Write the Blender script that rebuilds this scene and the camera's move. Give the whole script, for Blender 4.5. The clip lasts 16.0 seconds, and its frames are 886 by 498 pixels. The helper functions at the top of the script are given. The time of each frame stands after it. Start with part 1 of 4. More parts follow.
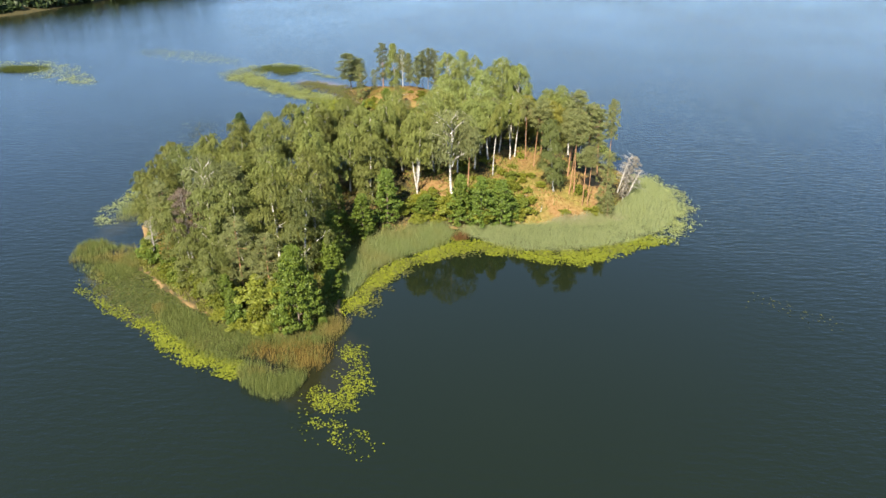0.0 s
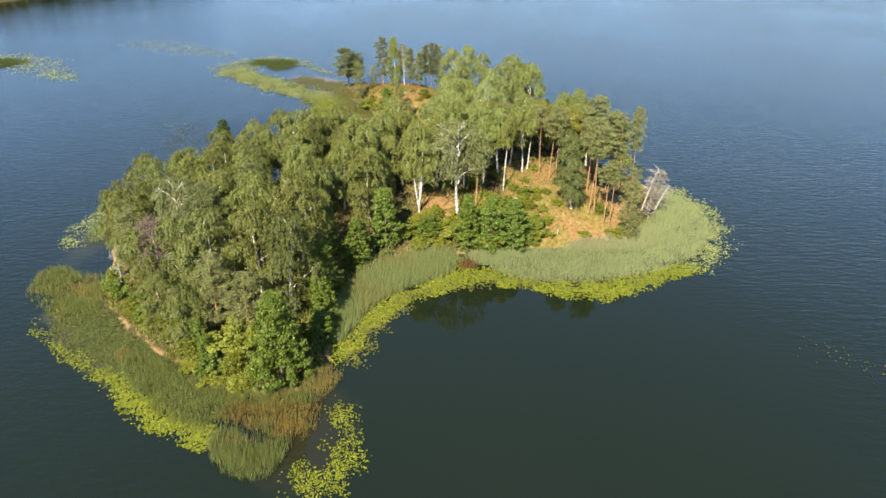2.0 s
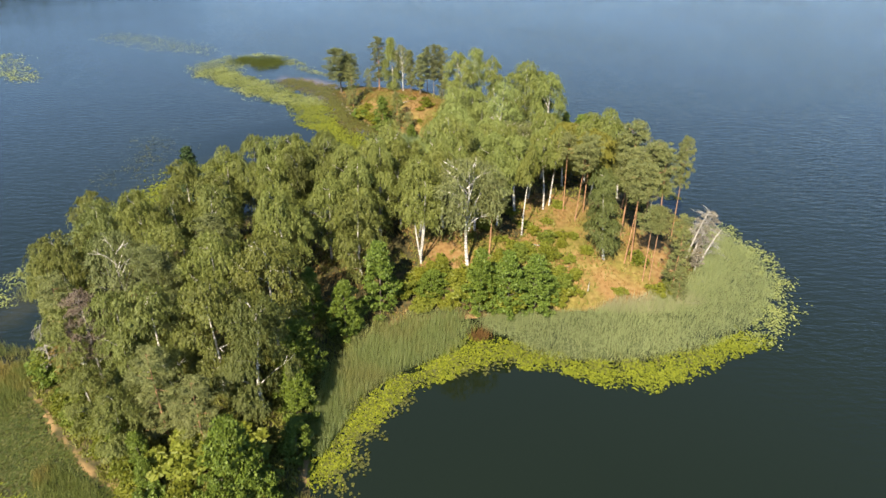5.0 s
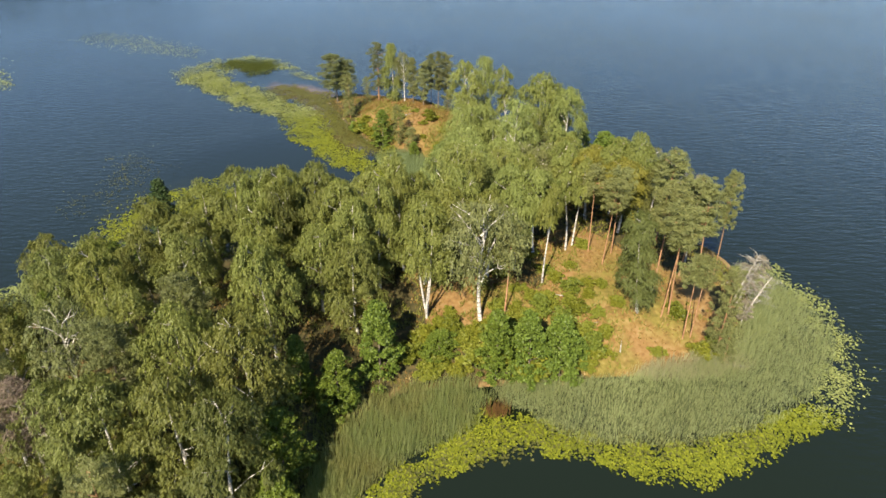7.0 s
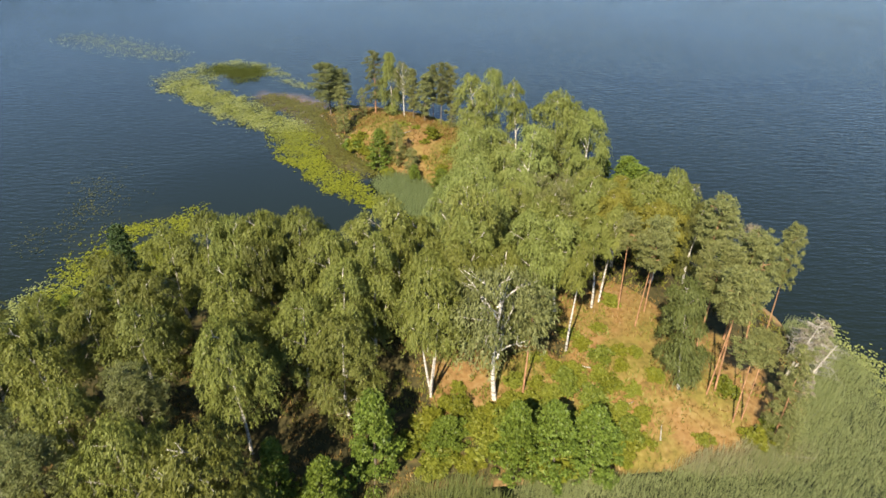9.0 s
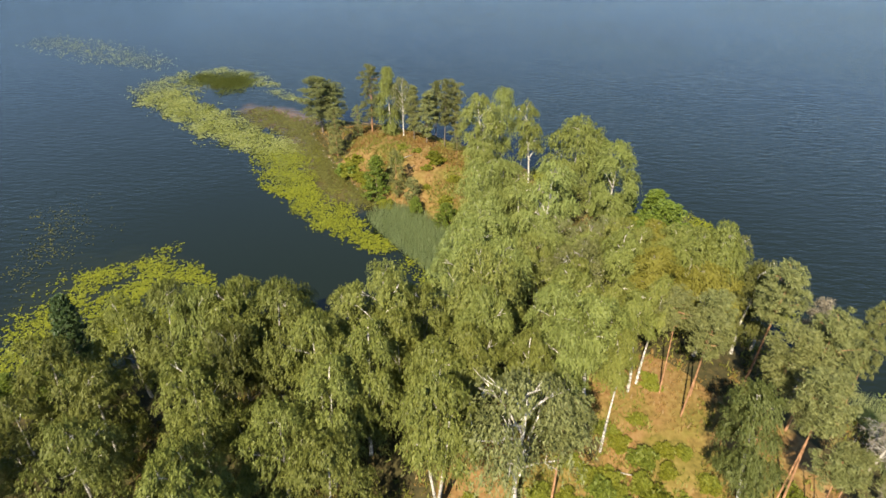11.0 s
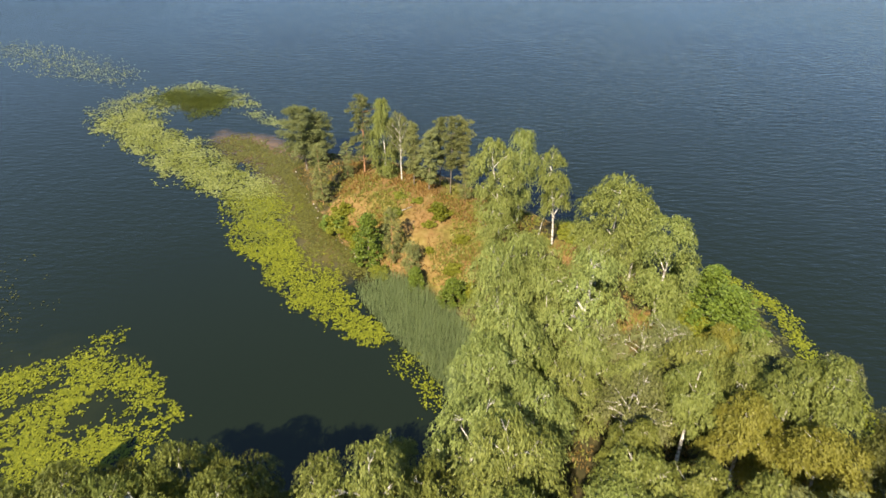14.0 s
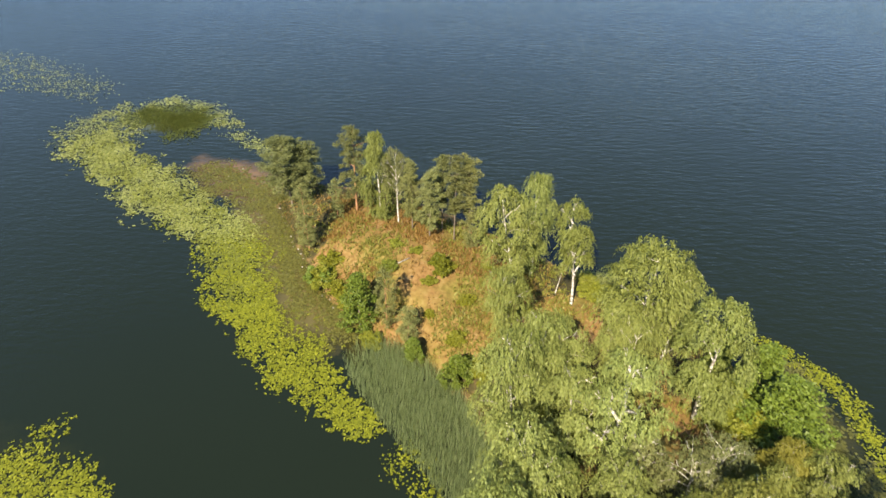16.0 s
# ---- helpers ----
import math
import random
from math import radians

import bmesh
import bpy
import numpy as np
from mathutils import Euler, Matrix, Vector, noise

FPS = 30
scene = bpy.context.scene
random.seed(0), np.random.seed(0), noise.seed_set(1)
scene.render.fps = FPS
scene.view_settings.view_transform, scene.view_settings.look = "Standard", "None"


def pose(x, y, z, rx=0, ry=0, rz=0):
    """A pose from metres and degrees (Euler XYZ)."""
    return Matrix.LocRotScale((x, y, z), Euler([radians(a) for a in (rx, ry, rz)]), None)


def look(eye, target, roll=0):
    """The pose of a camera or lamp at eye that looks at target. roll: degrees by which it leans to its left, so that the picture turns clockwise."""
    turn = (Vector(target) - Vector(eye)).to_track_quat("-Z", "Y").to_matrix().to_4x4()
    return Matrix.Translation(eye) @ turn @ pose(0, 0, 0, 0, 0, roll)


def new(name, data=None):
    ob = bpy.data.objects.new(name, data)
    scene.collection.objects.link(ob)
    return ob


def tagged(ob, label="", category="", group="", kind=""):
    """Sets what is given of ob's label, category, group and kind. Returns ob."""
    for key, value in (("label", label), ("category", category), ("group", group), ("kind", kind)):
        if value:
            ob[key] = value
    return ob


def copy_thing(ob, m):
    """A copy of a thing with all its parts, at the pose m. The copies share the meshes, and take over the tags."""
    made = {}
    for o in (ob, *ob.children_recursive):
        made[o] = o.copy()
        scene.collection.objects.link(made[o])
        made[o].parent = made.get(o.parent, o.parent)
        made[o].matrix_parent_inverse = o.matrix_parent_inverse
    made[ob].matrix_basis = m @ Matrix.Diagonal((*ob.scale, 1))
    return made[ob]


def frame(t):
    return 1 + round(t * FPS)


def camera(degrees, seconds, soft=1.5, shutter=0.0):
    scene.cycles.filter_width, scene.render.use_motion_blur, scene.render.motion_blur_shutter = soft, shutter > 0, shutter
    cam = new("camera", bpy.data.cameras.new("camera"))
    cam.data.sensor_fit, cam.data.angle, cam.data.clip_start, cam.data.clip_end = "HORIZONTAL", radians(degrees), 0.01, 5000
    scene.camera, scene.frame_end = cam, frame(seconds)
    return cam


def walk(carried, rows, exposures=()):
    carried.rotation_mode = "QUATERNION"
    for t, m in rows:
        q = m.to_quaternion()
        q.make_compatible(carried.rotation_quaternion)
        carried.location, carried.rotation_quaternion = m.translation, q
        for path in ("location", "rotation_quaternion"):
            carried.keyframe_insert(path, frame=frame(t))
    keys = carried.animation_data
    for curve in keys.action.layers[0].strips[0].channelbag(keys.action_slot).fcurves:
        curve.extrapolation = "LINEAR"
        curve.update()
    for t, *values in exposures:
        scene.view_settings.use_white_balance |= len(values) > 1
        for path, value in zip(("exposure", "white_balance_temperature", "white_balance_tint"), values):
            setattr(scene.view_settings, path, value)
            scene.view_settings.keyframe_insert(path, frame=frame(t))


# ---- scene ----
# seconds, eye x, y, z in metres, yaw, pitch and roll in degrees
PATH = [
    (0.0, 1.87, -0.80, 51.48, 1.06, -27.25, -0.27),
    (0.5, 1.77, 2.79, 51.48, 1.17, -27.60, -0.32),
    (1.0, 1.64, 6.39, 51.48, 1.25, -27.92, -0.32),
    (1.5, 1.49, 9.99, 51.48, 1.30, -28.25, -0.33),
    (2.0, 1.30, 13.59, 51.48, 1.34, -28.52, -0.30),
    (2.5, 1.09, 17.20, 51.48, 1.30, -28.80, -0.27),
    (3.0, 0.86, 20.82, 51.48, 1.24, -29.06, -0.19),
    (3.5, 0.61, 24.44, 51.48, 1.20, -29.34, -0.13),
    (4.0, 0.34, 28.06, 51.48, 1.17, -29.57, -0.07),
    (6.5, -1.17, 46.25, 51.49, 1.30, -30.71, -0.21),
    (7.0, -1.49, 49.90, 51.49, 1.29, -30.89, -0.20),
    (7.5, -1.82, 53.56, 51.49, 1.24, -31.10, -0.14),
    (8.0, -2.14, 57.22, 51.49, 1.19, -31.28, -0.07),
    (8.5, -2.46, 60.88, 51.49, 1.13, -31.51, 0.02),
    (11.0, -3.93, 79.28, 51.50, 0.95, -32.57, 0.10),
    (11.5, -4.19, 82.97, 51.50, 0.95, -32.80, 0.17),
    (12.0, -4.42, 86.67, 51.50, 0.96, -33.02, 0.20),
    (12.5, -4.63, 90.37, 51.50, 0.97, -33.30, 0.17),
    (13.0, -4.82, 94.08, 51.50, 0.98, -33.55, 0.16),
    (13.5, -4.98, 97.79, 51.51, 0.97, -33.81, 0.14),
    (14.0, -5.11, 101.51, 51.51, 0.93, -34.03, 0.22),
    (14.5, -5.21, 105.23, 51.51, 0.93, -34.32, 0.20),
    (15.0, -5.28, 108.95, 51.51, 0.94, -34.56, 0.22),
    (15.5, -5.31, 112.68, 51.51, 1.06, -34.84, 0.11),
    (16.0, -5.31, 116.42, 51.52, 1.24, -35.13, 0.06),
]
cam = camera(65.5, 16.0, soft=1.55, shutter=0.5)
walk(cam, [(t, pose(x, y, z, 90 + pitch, 0, yaw) @ pose(0, 0, 0, 0, 0, roll)) for t, x, y, z, yaw, pitch, roll in PATH],
     [(0.0, 1.89, 6560, 10), (4.0, 1.8, 6750, 10), (8.0, 1.57, 6950, 10), (12.0, 1.61, 7080, 10), (16.0, 1.76, 7200, 10)])
# --- end of walk ---

# ---- light ----
SUN_EL, SUN_AZ = 41.0, 198.0     # elevation, compass bearing of the sun (y is north)
sun_from = Vector((math.sin(radians(SUN_AZ)) * math.cos(radians(SUN_EL)), math.cos(radians(SUN_AZ)) * math.cos(radians(SUN_EL)), math.sin(radians(SUN_EL))))
sun = new("sun", bpy.data.lights.new("sun", "SUN"))
sun.data.energy, sun.data.angle, sun.data.color = 5.0, radians(0.6), (1.0, 0.90, 0.74)
sun.matrix_basis = look(sun_from * 300, (0, 0, 0))
world = bpy.data.worlds.new("sky")
scene.world = world
world.use_nodes = True
wn = world.node_tree.nodes
sky = wn.new("ShaderNodeTexSky")
sky.sky_type, sky.sun_disc = "NISHITA", False
sky.sun_elevation, sky.sun_rotation = radians(SUN_EL), radians(SUN_AZ)
sky.air_density, sky.dust_density, sky.ozone_density = 0.9, 0.05, 2.0
wn["Background"].inputs["Strength"].default_value = 0.072
tint = wn.new("ShaderNodeMix")       # a clear, deep blue northern sky
tint.data_type, tint.blend_type = "RGBA", "MULTIPLY"
tint.inputs[0].default_value = 1.0
tint.inputs[7].default_value = (0.85, 0.97, 1.19, 1)
world.node_tree.links.new(sky.outputs["Color"], tint.inputs[6])
veil = wn.new("ShaderNodeMix")       # an even veil of thin high cloud
veil.data_type = "RGBA"
veil.inputs[0].default_value = 0.26
veil.inputs[7].default_value = (2.2, 3.6, 5.2, 1)
world.node_tree.links.new(tint.outputs[2], veil.inputs[6])
world.node_tree.links.new(veil.outputs[2], wn["Background"].inputs["Color"])


# ---- materials ----
class Mat:
    """A small wrapper for node materials."""

    def __init__(self, name):
        self.m = bpy.data.materials.new(name)
        self.m.use_nodes = True
        self.t = self.m.node_tree
        self.n, self.l = self.t.nodes, self.t.links
        self.b = self.n["Principled BSDF"]
        self.coord = None

    def add(self, kind, **inputs):
        node = self.n.new(kind)
        for key, value in inputs.items():
            self.put(node, key.replace("_", " "), value)
        return node

    def put(self, node, key, value):
        slot = node.inputs[int(key)] if key.isdigit() else node.inputs[key]
        if isinstance(value, bpy.types.NodeSocket):
            self.l.new(value, slot)
        else:
            slot.default_value = value

    def where(self):
        if self.coord is None:
            self.coord = self.n.new("ShaderNodeNewGeometry").outputs["Position"]
        return self.coord

    def noise(self, scale, detail=4.0, rough=0.55, stretch=None, turn=0.0):
        v = self.where()
        if stretch:
            mp = self.n.new("ShaderNodeMapping")
            mp.inputs["Scale"].default_value = stretch
            mp.inputs["Rotation"].default_value = (0, 0, radians(turn))
            self.l.new(v, mp.inputs["Vector"])
            v = mp.outputs["Vector"]
        return self.add("ShaderNodeTexNoise", Vector=v, Scale=scale, Detail=detail, Roughness=rough).outputs["Fac"]

    def ramp(self, fac, stops):
        r = self.n.new("ShaderNodeValToRGB")
        e = r.color_ramp.elements
        while len(e) < len(stops):
            e.new(0.5)
        for el, (p, c) in zip(e, stops):
            el.position, el.color = p, (*c, 1) if len(c) == 3 else c
        self.l.new(fac, r.inputs["Fac"])
        return r.outputs["Color"]

    def mix(self, fac, a, b, blend="MIX"):
        x = self.n.new("ShaderNodeMix")
        x.data_type, x.blend_type = "RGBA", blend
        for slot, value in ((x.inputs[0], fac), (x.inputs[6], a), (x.inputs[7], b)):
            if isinstance(value, bpy.types.NodeSocket):
                self.l.new(value, slot)
            else:
                slot.default_value = value if not isinstance(value, tuple) or len(value) == 4 else (*value, 1)
        return x.outputs[2]

    def math(self, op, a, b=0.0, c=0.0):
        x = self.n.new("ShaderNodeMath")
        x.operation = op
        for i, value in enumerate((a, b, c)):
            if isinstance(value, bpy.types.NodeSocket):
                self.l.new(value, x.inputs[i])
            else:
                x.inputs[i].default_value = value
        return x.outputs[0]

    def bump(self, height, strength, distance):
        x = self.add("ShaderNodeBump", Height=height, Strength=strength, Distance=distance)
        self.l.new(x.outputs["Normal"], self.b.inputs["Normal"])

    def colour(self, c, rough=0.7, spec=0.3):
        self.put(self.b, "Base Color", c if isinstance(c, bpy.types.NodeSocket) else (*c, 1))
        self.b.inputs["Roughness"].default_value = rough
        self.b.inputs["Specular IOR Level"].default_value = spec
        return self.m


def leaf_material(name, dark, mid, light, through_light=0.35, rough=0.55, tree_shift=0.6, brown=0.0):
    """Foliage: each leaf and each plant a shade of its own, with some light passing through."""
    k = Mat(name)
    geo = k.n.new("ShaderNodeNewGeometry")
    info = k.n.new("ShaderNodeObjectInfo")
    c = k.ramp(geo.outputs["Random Per Island"], [(0.0, dark), (0.5, mid), (1.0, light)])
    patch = k.noise(0.35, 2.0)
    c = k.mix(k.math("MULTIPLY", patch, 0.34), c, light)
    if brown:
        c = k.mix(k.ramp(k.noise(0.13, 4.0, 0.65), [(0.5, (0, 0, 0)), (0.66, (brown, brown, brown))]), c, (0.27, 0.17, 0.06, 1))
    hsv = k.n.new("ShaderNodeHueSaturation")
    k.l.new(c, hsv.inputs["Color"])
    k.l.new(k.math("MULTIPLY_ADD", info.outputs["Random"], 0.04 * tree_shift, 0.5 - 0.013 * tree_shift), hsv.inputs["Hue"])
    k.l.new(k.math("MULTIPLY_ADD", info.outputs["Random"], -0.12 * tree_shift, 1.0 + 0.10 * tree_shift), hsv.inputs["Saturation"])
    k.l.new(k.math("MULTIPLY_ADD", info.outputs["Random"], 0.40 * tree_shift, 1.0 - 0.24 * tree_shift), hsv.inputs["Value"])
    c = hsv.outputs["Color"]
    k.colour(c, rough, 0.25)
    tr = k.add("ShaderNodeBsdfTranslucent", Color=k.mix(1.0, c, (1.2, 1.15, 0.6, 1), "MULTIPLY"))
    mx = k.n.new("ShaderNodeMixShader")
    mx.inputs[0].default_value = through_light
    k.l.new(k.b.outputs[0], mx.inputs[1])
    k.l.new(tr.outputs[0], mx.inputs[2])
    k.l.new(mx.outputs[0], k.n["Material Output"].inputs["Surface"])
    return k.m


M_BIRCH = leaf_material("birch_leaf", (0.068, 0.082, 0.0184), (0.114, 0.131, 0.0302), (0.163, 0.176, 0.0463), 0.2)
M_BIRCH_OLD = leaf_material("grey_birch_leaf", (0.0585, 0.069, 0.016), (0.095, 0.107, 0.025), (0.134, 0.144, 0.038), 0.18)
# pale leaf tone, raised further to carry the sunlight on these crowns
M_BIRCH_PALE_LIT = leaf_material("pale_lit_birch_leaf", (0.0828, 0.101, 0.0261), (0.14, 0.16, 0.0414), (0.198, 0.211, 0.0612), 0.22, tree_shift=0.7)
M_BIRCH_DARK = leaf_material("dark_birch_leaf", (0.066, 0.0761, 0.0208), (0.0891, 0.1, 0.0267), (0.119, 0.127, 0.038), 0.4)
M_BIRCH_GREY = leaf_material("thin_birch_leaf", (0.0673, 0.0744, 0.0254), (0.109, 0.117, 0.0412), (0.154, 0.162, 0.0617), 0.2)
M_BIRCH_GOLD = leaf_material("yellowing_leaf", (0.122, 0.124, 0.0214), (0.168, 0.162, 0.0297), (0.208, 0.198, 0.0392), 0.4, tree_shift=0.2)
M_ALDER = leaf_material("alder_leaf", (0.0393, 0.0635, 0.0093), (0.0748, 0.108, 0.015), (0.119, 0.157, 0.0243), 0.25, tree_shift=0.3)
M_BUSH = leaf_material("bush_leaf", (0.0594, 0.0776, 0.0103), (0.099, 0.119, 0.0166), (0.15, 0.162, 0.0254), 0.35)
M_HERB = leaf_material("scrub_leaf", (0.107, 0.125, 0.0161), (0.153, 0.167, 0.0214), (0.205, 0.208, 0.0327), 0.45, tree_shift=0.4)
M_PINE = leaf_material("pine_needle", (0.0721, 0.0824, 0.0269), (0.121, 0.132, 0.0444), (0.178, 0.184, 0.0681), 0.22, tree_shift=0.4)
M_PINE_DARK = leaf_material("dark_pine_needle", (0.0491, 0.0578, 0.019), (0.0832, 0.0927, 0.0309), (0.127, 0.133, 0.0475), 0.2, tree_shift=0.5)
M_SPRUCE = leaf_material("spruce_needle", (0.0149, 0.0267, 0.0083), (0.0238, 0.0416, 0.0119), (0.0416, 0.0594, 0.0178), 0.1)
M_DRY = leaf_material("dry_twig", (0.107, 0.0911, 0.065), (0.158, 0.139, 0.101), (0.214, 0.19, 0.143), 0.1, tree_shift=0.1)
M_REED = leaf_material("reed_blade", (0.131, 0.171, 0.054), (0.194, 0.236, 0.0882), (0.257, 0.286, 0.128), 0.5, tree_shift=0.1, brown=0.25)
M_REED_PALE = leaf_material("pale_reed_blade", (0.168, 0.211, 0.0939), (0.24, 0.277, 0.13), (0.303, 0.329, 0.169), 0.5, tree_shift=0.1)
M_REED_BLUE = leaf_material("blue_green_reed_blade", (0.107, 0.15, 0.0673), (0.162, 0.21, 0.099), (0.222, 0.265, 0.135), 0.5, tree_shift=0.1)
M_RUSH = leaf_material("dark_rush", (0.0216, 0.0324, 0.0054), (0.0378, 0.0504, 0.0081), (0.0612, 0.072, 0.0135), 0.2, tree_shift=0.1)
M_REED_WEST = leaf_material("mottled_reed_blade", (0.0722, 0.0977, 0.0216), (0.116, 0.141, 0.0387), (0.173, 0.188, 0.0657), 0.4, tree_shift=0.1, brown=0.5)
M_REED_RUST = leaf_material("rusty_sedge_blade", (0.119, 0.0772, 0.0208), (0.178, 0.119, 0.0327), (0.238, 0.184, 0.0535), 0.35, tree_shift=0.1)
M_REED_RED = leaf_material("reddish_reed_blade", (0.085, 0.046, 0.018), (0.14, 0.074, 0.028), (0.19, 0.11, 0.042), 0.3, tree_shift=0.1)
M_LILY = leaf_material("lily_pad", (0.04, 0.053, 0.004), (0.1, 0.118, 0.007), (0.172, 0.183, 0.014), 0.15, 0.65, tree_shift=0.1)
# pale green pads, with some of the sky's grazing sheen put into the colour
M_LILY_PALE_SHEEN = leaf_material("pale_sheen_lily_pad", (0.0859, 0.106, 0.0261), (0.156, 0.178, 0.0485), (0.232, 0.246, 0.0845), 0.15, 0.4, tree_shift=0.1)
M_ALGAE = leaf_material("water_weed", (0.0327, 0.0374, 0.0083), (0.0535, 0.0571, 0.0131), (0.0772, 0.0772, 0.0202), 0.1, tree_shift=0.1)
M_WEED_GREEN = leaf_material("green_water_weed", (0.0432, 0.054, 0.0072), (0.0765, 0.09, 0.0117), (0.117, 0.128, 0.0189), 0.1, tree_shift=0.1)
M_DRY_BROWN = leaf_material("brown_twig", (0.063, 0.045, 0.0306), (0.103, 0.0765, 0.054), (0.144, 0.113, 0.0855), 0.1, tree_shift=0.1)
M_SHOAL_WEED = leaf_material("brown_water_weed", (0.038, 0.0412, 0.0087), (0.0634, 0.065, 0.0127), (0.0887, 0.0855, 0.019), 0.1, tree_shift=0.1)
M_GRASS = leaf_material("grass_blade", (0.0784, 0.0888, 0.0136), (0.123, 0.128, 0.022), (0.167, 0.162, 0.0392), 0.25, tree_shift=0.1)
M_DRYGRASS = leaf_material("dry_grass_blade", (0.119, 0.0697, 0.0206), (0.165, 0.101, 0.0317), (0.207, 0.146, 0.0507), 0.2, tree_shift=0.1)
M_STRAW = leaf_material("straw_reed_blade", (0.178, 0.178, 0.095), (0.249, 0.243, 0.137), (0.321, 0.309, 0.19), 0.4, tree_shift=0.1)
M_HEATH = leaf_material("heather_sprig", (0.111, 0.065, 0.0206), (0.154, 0.095, 0.0317), (0.198, 0.135, 0.0459), 0.1)


def bark(name, low, high, scale, stretch, rough=0.85):
    k = Mat(name)
    n = k.noise(scale, 5.0, 0.6, stretch)
    c = k.ramp(n, [(0.35, low), (0.6, high)])
    k.bump(n, 0.5, 0.03)
    return k.colour(c, rough, 0.2)


M_BIRCH_BARK = bark("birch_bark", (0.08, 0.07, 0.06), (0.54, 0.515, 0.465), 1.6, (0.8, 0.8, 4.0), 0.6)
M_PINE_BARK = bark("pine_bark", (0.15, 0.075, 0.038), (0.32, 0.18, 0.10), 3.0, (2, 2, 0.6))
M_DARK_BARK = bark("grey_brown_bark", (0.06, 0.05, 0.04), (0.16, 0.13, 0.10), 3.0, (2, 2, 0.6))
M_GREY_WOOD = bark("weathered_dead_wood", (0.15, 0.138, 0.115), (0.31, 0.29, 0.255), 3.0, (2, 2, 0.5))


def ground_material():
    k = Mat("island_soil")
    big, fine = k.noise(0.12, 5.0, 0.6), k.noise(1.4, 6.0, 0.65)
    dry = k.ramp(fine, [(0.3, (0.099, 0.0554, 0.0206)), (0.5, (0.162, 0.095, 0.0356)), (0.7, (0.198, 0.136, 0.0634))])
    green = k.ramp(fine, [(0.3, (0.0538, 0.0565, 0.0108)), (0.6, (0.129, 0.113, 0.0242)), (0.75, (0.178, 0.145, 0.0431))])
    c = k.mix(k.ramp(big, [(0.45, (0, 0, 0)), (0.6, (0.78, 0.78, 0.78))]), dry, green)
    sep = k.add("ShaderNodeSeparateXYZ", Vector=k.where())

    def clearing(cx, cy, rx, ry):
        dx = k.math("DIVIDE", k.math("SUBTRACT", sep.outputs["X"], cx), rx)
        dy = k.math("DIVIDE", k.math("SUBTRACT", sep.outputs["Y"], cy), ry)
        return k.math("ADD", k.math("MULTIPLY", dx, dx), k.math("MULTIPLY", dy, dy))

    away = k.math("MINIMUM", clearing(19.5, 117, 13.5, 13), k.math("MINIMUM", clearing(-9, 183, 17, 20), k.math("MINIMUM", clearing(14, 157.5, 8, 6), k.math("MINIMUM", k.math("MINIMUM", clearing(-42, 106, 4, 4), k.math("MINIMUM", clearing(14.5, 126, 7.5, 7), clearing(2.5, 116, 9, 7))), clearing(8.5, 174, 7, 6)))))
    # forest litter outside the clearings, its colour also darkened for the trees' shade
    shaded_litter = k.ramp(fine, [(0.3, (0.0215, 0.0183, 0.0097)), (0.52, (0.0431, 0.0388, 0.0146)), (0.72, (0.0915, 0.0619, 0.0269))])
    c = k.mix(k.ramp(k.math("ADD", away, k.math("MULTIPLY", big, 0.6)), [(0.95, (0, 0, 0)), (1.35, (1, 1, 1))]), c, shaded_litter)
    wet = k.ramp(k.math("ADD", sep.outputs["Z"], k.math("MULTIPLY", fine, 0.2)), [(0.2, (1, 1, 1)), (0.40, (0, 0, 0))])
    near = k.ramp(k.math("DIVIDE", away, 100.0), [(0.6, (1, 1, 1)), (0.8, (0, 0, 0))])
    wet = k.mix(near, (0, 0, 0, 1), wet)
    wet = k.mix(k.ramp(k.noise(0.2, 3.0), [(0.46, (0, 0, 0)), (0.56, (1, 1, 1))]), (0, 0, 0, 1), wet)
    mud = k.ramp(fine, [(0.3, (0.13, 0.082, 0.036)), (0.7, (0.235, 0.155, 0.07))])
    c = k.mix(wet, c, mud)
    k.bump(fine, 0.6, 0.15)
    return k.colour(c, 0.95, 0.15)


